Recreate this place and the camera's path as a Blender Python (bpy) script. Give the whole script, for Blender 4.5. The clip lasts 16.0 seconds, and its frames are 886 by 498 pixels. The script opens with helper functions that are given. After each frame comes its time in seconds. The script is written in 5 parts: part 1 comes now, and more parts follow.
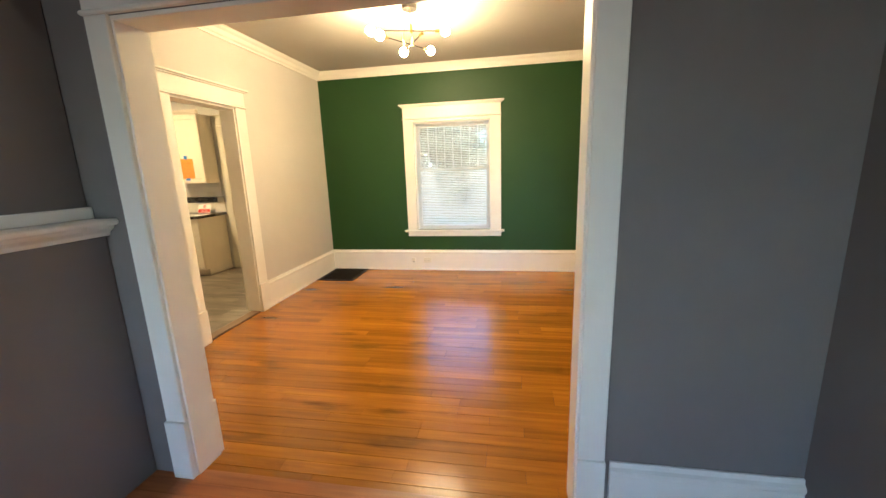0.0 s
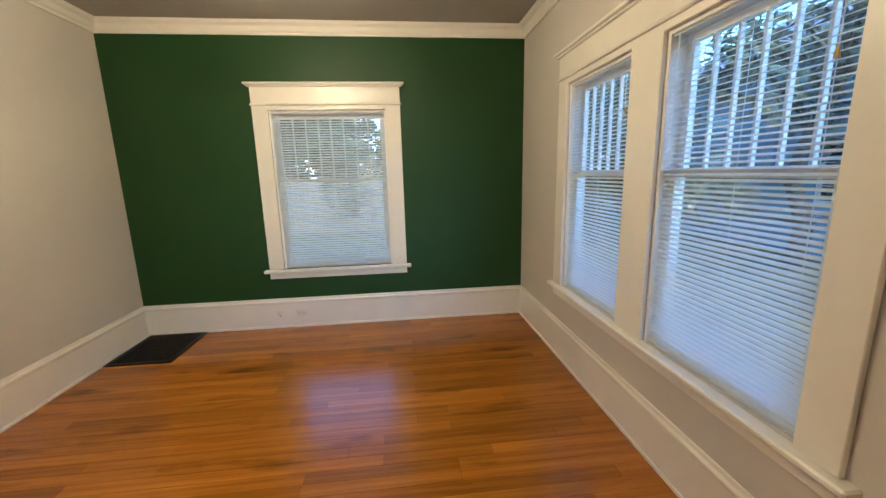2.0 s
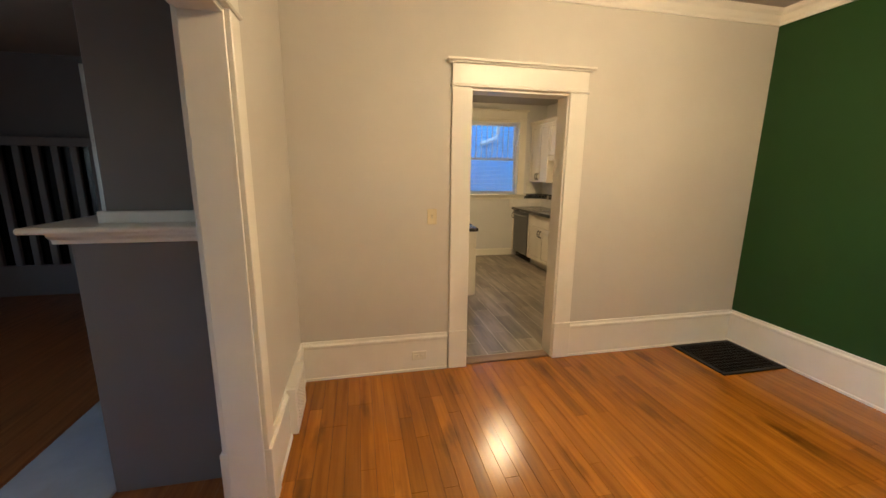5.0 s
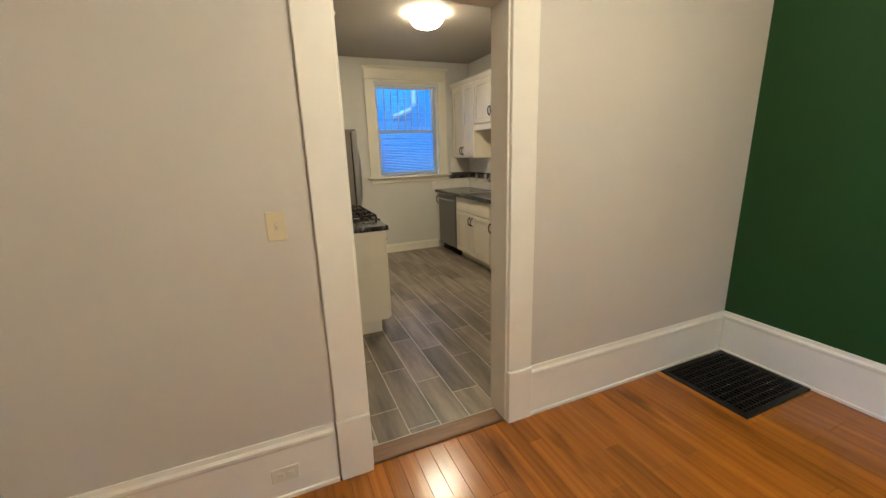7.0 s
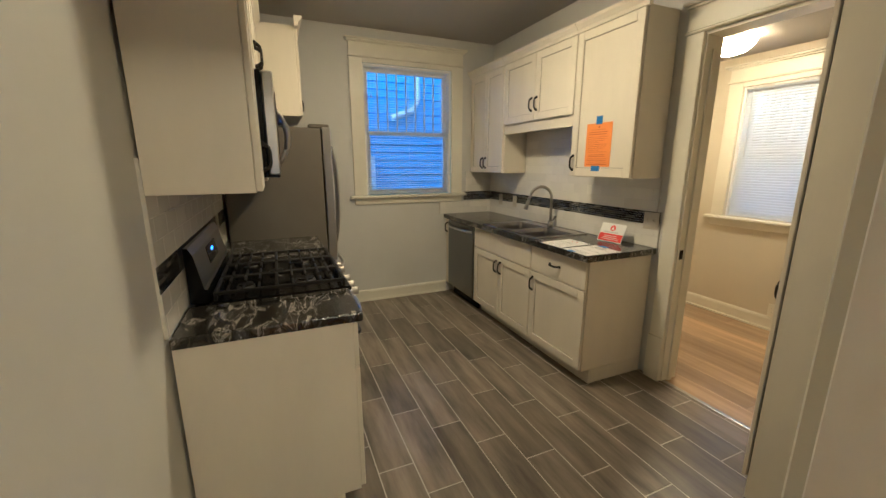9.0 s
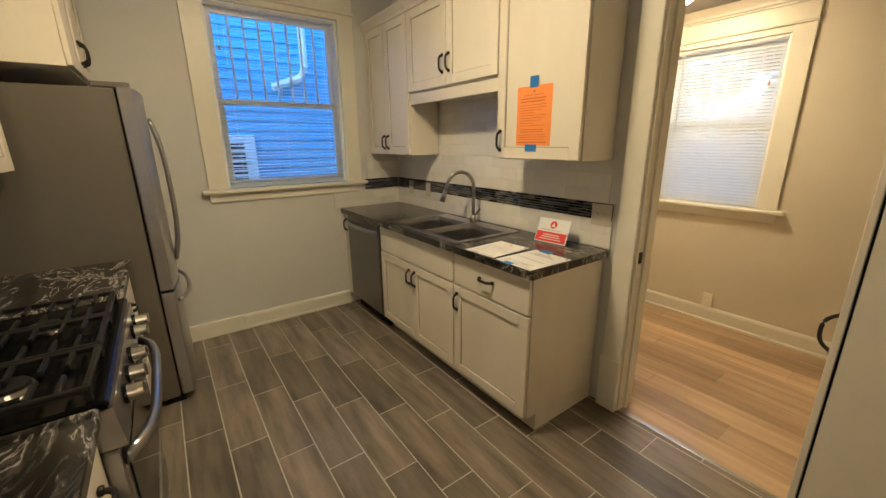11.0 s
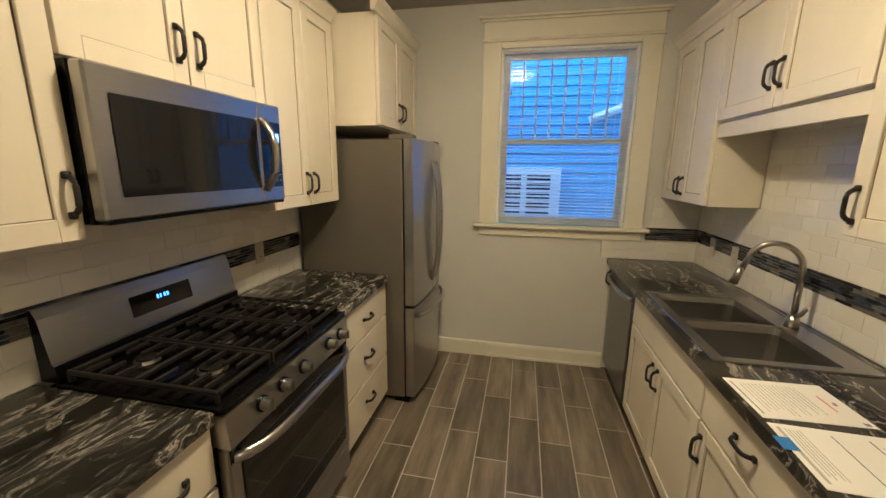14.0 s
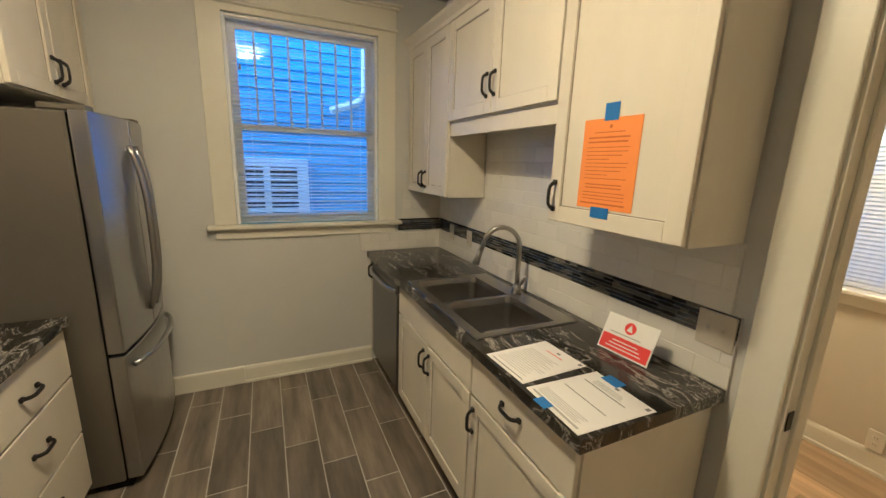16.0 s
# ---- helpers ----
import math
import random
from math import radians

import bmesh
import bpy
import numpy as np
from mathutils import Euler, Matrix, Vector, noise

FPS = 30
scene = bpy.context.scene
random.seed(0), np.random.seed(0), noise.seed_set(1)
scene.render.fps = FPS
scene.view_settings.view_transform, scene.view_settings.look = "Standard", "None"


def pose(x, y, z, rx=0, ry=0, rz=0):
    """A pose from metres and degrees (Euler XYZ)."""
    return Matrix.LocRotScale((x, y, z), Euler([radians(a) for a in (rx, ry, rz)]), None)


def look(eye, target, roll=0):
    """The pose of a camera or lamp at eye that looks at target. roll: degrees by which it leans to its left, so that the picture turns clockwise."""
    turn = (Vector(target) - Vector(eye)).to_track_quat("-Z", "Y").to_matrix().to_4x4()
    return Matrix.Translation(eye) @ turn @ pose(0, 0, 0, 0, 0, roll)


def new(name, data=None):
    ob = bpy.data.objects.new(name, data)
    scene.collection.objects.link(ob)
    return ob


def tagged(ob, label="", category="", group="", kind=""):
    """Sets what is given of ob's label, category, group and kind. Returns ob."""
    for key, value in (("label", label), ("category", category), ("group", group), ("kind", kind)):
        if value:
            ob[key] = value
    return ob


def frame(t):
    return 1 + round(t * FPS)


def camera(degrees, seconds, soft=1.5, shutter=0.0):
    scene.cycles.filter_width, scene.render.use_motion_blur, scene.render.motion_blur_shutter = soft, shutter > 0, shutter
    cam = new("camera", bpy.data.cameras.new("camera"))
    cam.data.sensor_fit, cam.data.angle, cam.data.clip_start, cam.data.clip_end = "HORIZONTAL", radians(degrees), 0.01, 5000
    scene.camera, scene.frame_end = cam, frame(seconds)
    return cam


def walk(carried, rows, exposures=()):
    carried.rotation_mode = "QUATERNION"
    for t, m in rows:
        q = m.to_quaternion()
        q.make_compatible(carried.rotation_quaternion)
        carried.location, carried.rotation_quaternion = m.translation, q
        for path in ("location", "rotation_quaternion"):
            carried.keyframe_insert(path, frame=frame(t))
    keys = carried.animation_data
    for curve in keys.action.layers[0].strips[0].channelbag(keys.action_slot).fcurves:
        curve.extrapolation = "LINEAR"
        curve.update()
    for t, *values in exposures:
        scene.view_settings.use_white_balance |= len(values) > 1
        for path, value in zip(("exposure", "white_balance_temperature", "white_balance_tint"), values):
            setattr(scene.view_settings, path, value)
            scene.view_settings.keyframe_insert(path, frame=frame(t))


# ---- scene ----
cam = camera(98.1, 16.0)
PATH = [
    (0, (1.022, 0.409, 1.493), (0.676, 2.335, 1.08), -2.0),
    (0.5, (0.941, 0.867, 1.557), (0.726, 2.808, 1.126), -1.9),
    (1, (0.766, 1.249, 1.529), (0.748, 3.206, 1.117), -1.4),
    (1.5, (0.764, 1.596, 1.509), (0.941, 3.549, 1.116), -1.5),
    (2, (0.851, 1.991, 1.516), (1.061, 3.942, 1.129), -1.4),
    (2.5, (0.864, 2.36, 1.523), (0.69, 4.317, 1.149), 0.5),
    (3, (0.964, 2.631, 1.533), (0.069, 4.386, 1.195), 1.7),
    (3.5, (1.1, 2.647, 1.546), (-0.412, 3.91, 1.204), 2.2),
    (4, (1.148, 2.509, 1.56), (-0.717, 3.143, 1.213), 2.1),
    (4.2, (1.149, 2.44, 1.566), (-0.768, 2.894, 1.221), 1.9),
    (6.3, (0.551, 2.737, 1.504), (-1.336, 3.218, 1.048), -1.8),
    (6.5, (0.371, 2.827, 1.486), (-1.478, 3.427, 1.018), -1.8),
    (7, (-0.096, 3.009, 1.49), (-1.883, 3.759, 0.999), -1.8),
    (7.5, (-0.587, 3.203, 1.464), (-2.371, 3.958, 0.967), -1.5),
    (8, (-1.054, 3.344, 1.479), (-2.849, 4.107, 1.035), -0.4),
    (8.2, (-1.189, 3.401, 1.48), (-2.996, 4.147, 1.054), -0.1),
    (10.3, (-2.246, 3.707, 1.498), (-3.931, 4.654, 0.984), -0.5),
    (10.5, (-2.287, 3.774, 1.49), (-3.938, 4.771, 0.962), -0.6),
    (11, (-2.365, 3.992, 1.483), (-3.93, 5.118, 0.949), -0.6),
    (11.5, (-2.533, 4.23, 1.478), (-4.077, 5.386, 0.95), -1.0),
    (12, (-2.747, 4.412, 1.506), (-4.415, 5.394, 1.003), -1.4),
    (12.5, (-2.795, 4.615, 1.487), (-4.662, 5.121, 0.982), -0.2),
    (13, (-2.724, 4.732, 1.506), (-4.652, 4.779, 0.975), 1.2),
    (13.5, (-2.651, 4.674, 1.533), (-4.574, 4.446, 1.035), 0.9),
    (14, (-2.616, 4.592, 1.587), (-4.533, 4.201, 1.173), 0.6),
    (14.5, (-2.632, 4.551, 1.64), (-4.573, 4.223, 1.288), 0.9),
    (15, (-2.677, 4.597, 1.635), (-4.648, 4.65, 1.296), 1.7),
    (15.5, (-2.733, 4.639, 1.634), (-4.645, 5.097, 1.27), 2.1),
    (16, (-2.832, 4.569, 1.591), (-4.604, 5.392, 1.162), 1.9),
]
EXPOSURES = [
    (0.0, 4.0, 6050, 2), (0.5, 3.75, 5700, 2), (1.0, 3.42, 5250, 2), (1.5, 3.2, 5100, 3), (2.0, 3.1, 5200, 3), (2.5, 3.12, 5500, 3),
    (3.0, 3.1, 5600, 4), (3.5, 3.15, 6000, 6), (4.2, 3.2, 6200, 6), (6.5, 3.4, 5000, 2), (8.2, 3.15, 4750, 0),
    (10.5, 3.2, 5200, 2), (14.5, 3.25, 5150, 2), (16.0, 3.2, 4950, 2)]
walk(cam, [(t, look(eye, target, roll)) for t, eye, target, roll in PATH], EXPOSURES)
# ---- world and light ----
world = bpy.data.worlds.new("world")
scene.world = world
world.use_nodes = True
wn, wl = world.node_tree.nodes, world.node_tree.links
sky = wn.new("ShaderNodeTexSky")
sky.sky_type = "NISHITA"
sky.sun_disc = False
sky.sun_elevation, sky.sun_rotation = radians(42), radians(180)
sky.air_density, sky.dust_density, sky.ozone_density = 1.0, 0.4, 6.0
wl.new(sky.outputs[0], wn["Background"].inputs["Color"])
wn["Background"].inputs["Strength"].default_value = 0.12
sun = new("sun", bpy.data.lights.new("sun", "SUN"))
sun.data.energy, sun.data.angle, sun.data.color = 0.5, radians(20), (1.0, 0.99, 0.97)
sun.matrix_world = look((0, -10, 9), (0, 0, 0))

day = new("living_window_daylight", bpy.data.lights.new("living_window_daylight", "AREA"))
day.data.shape, day.data.size, day.data.size_y, day.data.energy, day.data.color = "RECTANGLE", 1.9, 1.4, 1.6, (0.95, 0.97, 1.0)
day.matrix_world = look((0.4, -3.02, 1.45), (0.4, 0, 1.3))

BULB, KITCHEN_LAMP, BACK_LAMP = 42.0, 14.0, 8.5


# ---- materials ----
def mat(name, color, rough=0.5, metal=0.0, vary=0.08, scale=6.0, stretch=(1, 1, 1), bump=0.0, bump_scale=80.0,
        rough_vary=0.0, per_object=0.0, color2=None, coat=0.0, spec=0.5):
    m = bpy.data.materials.new(name)
    m.use_nodes = True
    n, l = m.node_tree.nodes, m.node_tree.links
    p = n["Principled BSDF"]
    p.inputs["Roughness"].default_value = rough
    p.inputs["Metallic"].default_value = metal
    p.inputs["Coat Weight"].default_value = coat
    p.inputs["Specular IOR Level"].default_value = spec
    tc = n.new("ShaderNodeTexCoord")
    mp = n.new("ShaderNodeMapping")
    mp.inputs["Scale"].default_value = stretch
    info = n.new("ShaderNodeObjectInfo")
    off = n.new("ShaderNodeVectorMath")
    off.operation = "SCALE"
    l.new(info.outputs["Location"], off.inputs[0])
    off.inputs["Scale"].default_value = 1.0 if per_object else 0.0
    add = n.new("ShaderNodeVectorMath")
    l.new(tc.outputs["Object"], add.inputs[0])
    l.new(off.outputs[0], add.inputs[1])
    l.new(add.outputs[0], mp.inputs["Vector"])
    no = n.new("ShaderNodeTexNoise")
    no.inputs["Scale"].default_value = scale
    no.inputs["Detail"].default_value = 6
    no.inputs["Roughness"].default_value = 0.62
    l.new(mp.outputs[0], no.inputs["Vector"])
    ramp = n.new("ShaderNodeMix")
    ramp.data_type = "RGBA"
    c1 = tuple(c * (1 - vary) for c in color)
    c2 = tuple(min(1, c * (1 + vary)) for c in color) if color2 is None else color2
    ramp.inputs[6].default_value = (*c1, 1)
    ramp.inputs[7].default_value = (*c2, 1)
    cr = n.new("ShaderNodeMapRange")
    cr.inputs["From Min"].default_value, cr.inputs["From Max"].default_value = 0.3, 0.7
    l.new(no.outputs["Fac"], cr.inputs["Value"])
    l.new(cr.outputs[0], ramp.inputs[0])
    out = ramp.outputs[2]
    if per_object:
        hsv = n.new("ShaderNodeHueSaturation")
        mr = n.new("ShaderNodeMapRange")
        mr.inputs["To Min"].default_value, mr.inputs["To Max"].default_value = 1 - per_object, 1 + per_object
        l.new(info.outputs["Random"], mr.inputs["Value"])
        l.new(mr.outputs[0], hsv.inputs["Value"])
        l.new(out, hsv.inputs["Color"])
        out = hsv.outputs[0]
    l.new(out, p.inputs["Base Color"])
    if rough_vary:
        rr = n.new("ShaderNodeMapRange")
        rr.inputs["To Min"].default_value, rr.inputs["To Max"].default_value = rough - rough_vary, rough + rough_vary
        l.new(no.outputs["Fac"], rr.inputs["Value"])
        l.new(rr.outputs[0], p.inputs["Roughness"])
    if bump:
        nb = n.new("ShaderNodeTexNoise")
        nb.inputs["Scale"].default_value = bump_scale
        nb.inputs["Detail"].default_value = 4
        l.new(mp.outputs[0], nb.inputs["Vector"])
        b = n.new("ShaderNodeBump")
        b.inputs["Strength"].default_value = bump
        b.inputs["Distance"].default_value = 0.004
        l.new(nb.outputs["Fac"], b.inputs["Height"])
        l.new(b.outputs[0], p.inputs["Normal"])
    return m


def glow(name, color, strength):
    m = bpy.data.materials.new(name)
    m.use_nodes = True
    p = m.node_tree.nodes["Principled BSDF"]
    p.inputs["Base Color"].default_value = (0.8, 0.8, 0.8, 1)
    p.inputs["Emission Color"].default_value = (*color, 1)
    p.inputs["Emission Strength"].default_value = strength
    return m


def clear_glass(name, tint=(0.95, 0.97, 0.97), gloss=1.0):
    m = bpy.data.materials.new(name)
    m.use_nodes = True
    n, l = m.node_tree.nodes, m.node_tree.links
    n.remove(n["Principled BSDF"])
    t, g, f, mx = (n.new("ShaderNode" + k) for k in ("BsdfTransparent", "BsdfGlossy", "Fresnel", "MixShader"))
    t.inputs["Color"].default_value = (*tint, 1)
    g.inputs["Roughness"].default_value = 0.02
    f.inputs["IOR"].default_value = 1.5
    mul = n.new("ShaderNodeMath")
    mul.operation = "MULTIPLY"
    mul.inputs[1].default_value = gloss
    cap = n.new("ShaderNodeMath")
    cap.operation = "MINIMUM"
    cap.inputs[1].default_value = 0.16
    l.new(f.outputs[0], mul.inputs[0])
    l.new(mul.outputs[0], cap.inputs[0])
    l.new(cap.outputs[0], mx.inputs[0])
    l.new(t.outputs[0], mx.inputs[1])
    l.new(g.outputs[0], mx.inputs[2])
    l.new(mx.outputs[0], n["Material Output"].inputs["Surface"])
    return m


def wood_floor(name, base, dark, rough, stain=0.5, per_object=0.3, stretch=(1.6, 26, 8)):
    """Board wood: streaky grain along x, a random tone for each board, dark worn patches of its own shape."""
    m = mat(name, base, rough, 0, 0.0, 1.0, stretch, 0.12, 3.0, 0.07, per_object, color2=dark)
    n, l = m.node_tree.nodes, m.node_tree.links
    p = n["Principled BSDF"]
    src = p.inputs["Base Color"].links[0].from_socket
    geo = n.new("ShaderNodeNewGeometry")
    mp = n.new("ShaderNodeMapping")
    mp.inputs["Scale"].default_value = (1.0, 4.2, 1)
    l.new(geo.outputs["Position"], mp.inputs["Vector"])
    ns = n.new("ShaderNodeTexNoise")
    ns.inputs["Scale"].default_value = 1.5
    ns.inputs["Detail"].default_value = 7
    l.new(mp.outputs[0], ns.inputs["Vector"])
    mr = n.new("ShaderNodeMapRange")
    mr.inputs["From Min"].default_value, mr.inputs["From Max"].default_value = 0.58, 0.74
    mr.inputs["To Max"].default_value = stain
    l.new(ns.outputs["Fac"], mr.inputs["Value"])
    mx = n.new("ShaderNodeMix")
    mx.data_type = "RGBA"
    l.new(mr.outputs[0], mx.inputs[0])
    l.new(src, mx.inputs[6])
    mx.inputs[7].default_value = (*[c * 0.22 for c in dark], 1)
    l.new(mx.outputs[2], p.inputs["Base Color"])
    return m


def marble(name):
    """Black laminate with pale swirling veins."""
    m = bpy.data.materials.new(name)
    m.use_nodes = True
    n, l = m.node_tree.nodes, m.node_tree.links
    p = n["Principled BSDF"]
    p.inputs["Roughness"].default_value = 0.17
    geo = n.new("ShaderNodeNewGeometry")
    mp = n.new("ShaderNodeMapping")
    mp.inputs["Rotation"].default_value = (0, 0, radians(35))
    mp.inputs["Scale"].default_value = (1.3, 4.0, 2.0)
    l.new(geo.outputs["Position"], mp.inputs["Vector"])
    warp = n.new("ShaderNodeTexNoise")
    warp.inputs["Scale"].default_value = 2.2
    warp.inputs["Detail"].default_value = 4
    l.new(mp.outputs[0], warp.inputs["Vector"])
    mixv = n.new("ShaderNodeMix")
    mixv.data_type = "VECTOR"
    mixv.inputs[0].default_value = 0.35
    l.new(mp.outputs[0], mixv.inputs[4])
    l.new(warp.outputs["Color"], mixv.inputs[5])
    ns = n.new("ShaderNodeTexNoise")
    ns.inputs["Scale"].default_value = 4.5
    ns.inputs["Detail"].default_value = 9
    ns.inputs["Roughness"].default_value = 0.6
    ns.inputs["Distortion"].default_value = 1.4
    l.new(mixv.outputs[1], ns.inputs["Vector"])
    r = n.new("ShaderNodeValToRGB")
    e = r.color_ramp.elements
    e[0].position, e[0].color = 0.0, (0.012, 0.011, 0.011, 1)
    e[1].position, e[1].color = 1.0, (0.02, 0.018, 0.017, 1)
    for pos, c in ((0.44, 0.014), (0.5, 0.035), (0.535, 0.06), (0.56, 0.32), (0.58, 0.06), (0.62, 0.02), (0.655, 0.09), (0.675, 0.02)):
        k = e.new(pos)
        k.color = (c, c * 0.93, c * 0.82, 1)
    l.new(ns.outputs["Fac"], r.inputs[0])
    l.new(r.outputs[0], p.inputs["Base Color"])
    return m


M_WALL = mat("wall_paint", (0.61, 0.575, 0.525), 0.55, 0, 0.03, 1.5, bump=0.12, bump_scale=220)
M_KWALL = mat("kitchen_wall_paint", (0.60, 0.595, 0.56), 0.5, 0, 0.03, 1.5, bump=0.12, bump_scale=220)
M_BWALL = mat("back_room_paint", (0.64, 0.585, 0.46), 0.5, 0, 0.03, 1.5, bump=0.12, bump_scale=220)
M_GREEN = mat("green_paint", (0.014, 0.055, 0.011), 0.5, 0, 0.06, 2.0, bump=0.15, bump_scale=220, spec=0.35)
M_DARK = mat("grey_paint", (0.175, 0.158, 0.148), 0.55, 0, 0.05, 1.5, bump=0.12, bump_scale=220)
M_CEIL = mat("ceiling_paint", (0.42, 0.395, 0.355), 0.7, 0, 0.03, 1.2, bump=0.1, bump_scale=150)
M_TRIM = mat("trim_paint", (0.82, 0.79, 0.72), 0.3, 0, 0.03, 4, bump=0.05, bump_scale=40)
M_KTRIM = mat("kitchen_trim_paint", (0.74, 0.71, 0.60), 0.35, 0, 0.03, 4, bump=0.05, bump_scale=40)
M_CAB = mat("cabinet_paint", (0.70, 0.65, 0.54), 0.38, 0, 0.06, 3, (1, 1, 0.25), bump=0.04, bump_scale=30)
M_GLAZE = mat("cabinet_glaze", (0.22, 0.19, 0.15), 0.5, 0, 0.2, 20)
M_STEEL = mat("stainless_steel", (0.43, 0.425, 0.42), 0.28, 1, 0.02, 1, (1, 1, 160), 0.0, 2.0, 0.012)
M_STEEL_SIDE = mat("grey_coated_steel", (0.15, 0.135, 0.11), 0.45, 0.3, 0.05, 3, bump=0.08, bump_scale=300)
M_DWSTEEL = mat("dark_stainless", (0.22, 0.22, 0.222), 0.3, 1, 0.03, 3)
M_SINK = mat("sink_steel", (0.40, 0.385, 0.36), 0.3, 1, 0.03, 2, (60, 1, 1), 0.0, 2.0, 0.02)
M_NICKEL = mat("brushed_nickel", (0.42, 0.40, 0.36), 0.28, 1, 0.05, 10)
# range enamel; the same black also paints shade in openings and gaps
M_BLACK = mat("black_enamel_and_shade", (0.004, 0.004, 0.0045), 0.2, 0, 0.2, 8, spec=0.18)
M_GLASSBLACK = mat("black_glass", (0.008, 0.008, 0.009), 0.05, 0, 0.1, 5)
M_IRON = mat("cast_iron", (0.014, 0.013, 0.012), 0.5, 0, 0.2, 40, bump=0.2, bump_scale=200, spec=0.2)
M_PULL = mat("black_pull_metal", (0.02, 0.018, 0.016), 0.42, 0.4, 0.2, 30)
M_GOLD = mat("brass", (0.65, 0.42, 0.14), 0.3, 1, 0.06, 10)
M_DARKMETAL = mat("dark_bronze_rod", (0.06, 0.05, 0.045), 0.35, 0.8, 0.1, 10)
M_PLATE = mat("plate_plastic", (0.76, 0.72, 0.6), 0.35, 0, 0.02, 4)
M_IVORY = mat("ivory_plastic", (0.66, 0.58, 0.38), 0.35, 0, 0.03, 4)
M_TAUPE = mat("beige_plate", (0.52, 0.48, 0.39), 0.4, 0, 0.05, 4)
M_SLAT = mat("white_blind_slat", (0.88, 0.89, 0.90), 0.4, 0, 0.03, 3)
# vinyl slats let some daylight through: a translucent slat
tn, tl = M_SLAT.node_tree.nodes, M_SLAT.node_tree.links
tr, mx = tn.new("ShaderNodeBsdfTranslucent"), tn.new("ShaderNodeMixShader")
tr.inputs["Color"].default_value = (0.74, 0.85, 0.96, 1)
mx.inputs[0].default_value = 0.42
tl.new(tn["Principled BSDF"].outputs[0], mx.inputs[1])
tl.new(tr.outputs[0], mx.inputs[2])
tl.new(mx.outputs[0], tn["Material Output"].inputs["Surface"])
M_SASH = mat("sash_paint", (0.85, 0.85, 0.84), 0.4, 0, 0.04, 5)
M_PAPER = mat("white_paper", (0.78, 0.77, 0.74), 0.6, 0, 0.02, 3)
M_ORANGE = mat("orange_paper", (0.86, 0.29, 0.05), 0.6, 0, 0.03, 3)
M_INK = mat("printed_ink", (0.09, 0.06, 0.05), 0.6, 0, 0.1, 10)
M_BROWNINK = mat("print_on_orange", (0.55, 0.13, 0.018), 0.6, 0, 0.1, 10)
M_RED = mat("red_print", (0.72, 0.05, 0.04), 0.45, 0, 0.04, 5)
M_TAPE = mat("blue_tape", (0.03, 0.17, 0.5), 0.6, 0, 0.08, 60)
M_SPLASH = mat("white_tile", (0.72, 0.70, 0.64), 0.14, 0, 0.04, 2, rough_vary=0.05, per_object=0.05)
M_GROUT = mat("grout", (0.66, 0.64, 0.58), 0.8, 0, 0.08, 30, bump=0.2)
M_FGROUT = mat("floor_grout", (0.48, 0.45, 0.385), 0.85, 0, 0.1, 30, bump=0.2)
M_COUNTER = marble("marbled_laminate")
M_FLOOR = wood_floor("fir_boards", (0.44, 0.162, 0.011), (0.26, 0.086, 0.005), 0.2, 0.75, 0.23, (1.2, 30, 8))
M_TILE = wood_floor("wood_look_tile", (0.255, 0.213, 0.162), (0.075, 0.063, 0.048), 0.33, 0.4, 0.28, (1.6, 11, 6))
M_VINYL = wood_floor("vinyl_planks", (0.58, 0.42, 0.25), (0.34, 0.23, 0.13), 0.34, 0.15, 0.3, (1.0, 14, 6))
M_THRESH = mat("threshold_wood", (0.17, 0.09, 0.04), 0.5, 0, 0.3, 3, (20, 2, 8))
M_DARKFLOOR = wood_floor("living_boards", (0.36, 0.12, 0.032), (0.2, 0.06, 0.015), 0.35, 0.4, 0.2)
M_HEARTH = mat("hearth_tile", (0.5, 0.5, 0.5), 0.4, 0, 0.1, 5)
M_GRATE = mat("black_iron_grate", (0.018, 0.015, 0.013), 0.5, 0.5, 0.3, 30)
M_SIDING = mat("blue_siding", (0.17, 0.45, 0.70), 0.6, 0, 0.06, 3, (1, 1, 6), bump=0.1, bump_scale=40, per_object=0.04)
M_PALE_SIDING = mat("pale_blue_siding", (0.27, 0.43, 0.55), 0.6, 0, 0.06, 3, (1, 1, 6), bump=0.1, bump_scale=40)
M_ROOF = mat("asphalt_shingle", (0.22, 0.23, 0.26), 0.85, 0, 0.25, 20, bump=0.5, bump_scale=40)
M_GRASS = mat("lawn", (0.16, 0.2, 0.11), 0.9, 0, 0.35, 4, bump=0.6, bump_scale=30, color2=(0.28, 0.28, 0.17))
M_LEAF = mat("foliage", (0.10, 0.15, 0.09), 0.6, 0, 0.4, 1.2, color2=(0.22, 0.2, 0.1))
M_BARK = mat("bark", (0.13, 0.10, 0.075), 0.9, 0, 0.3, 8, (1, 1, 0.3), bump=0.6, bump_scale=30)
M_FENCE = mat("weathered_fence", (0.40, 0.33, 0.24), 0.8, 0, 0.2, 4, (6, 6, 1), bump=0.2, per_object=0.15)
M_GLASS = clear_glass("window_glass")
M_HOUSEGLASS = mat("dark_window_glass", (0.03, 0.04, 0.05), 0.06, 0, 0.1, 2)
M_BULB = glow("bulb_glow", (1.0, 0.70, 0.38), BULB)
M_DOME = (glow("lamp_glass_rim", (1.0, 0.66, 0.335), KITCHEN_LAMP * 0.32), glow("lamp_glass_heart", (1.0, 0.68, 0.355), KITCHEN_LAMP * 2.1))
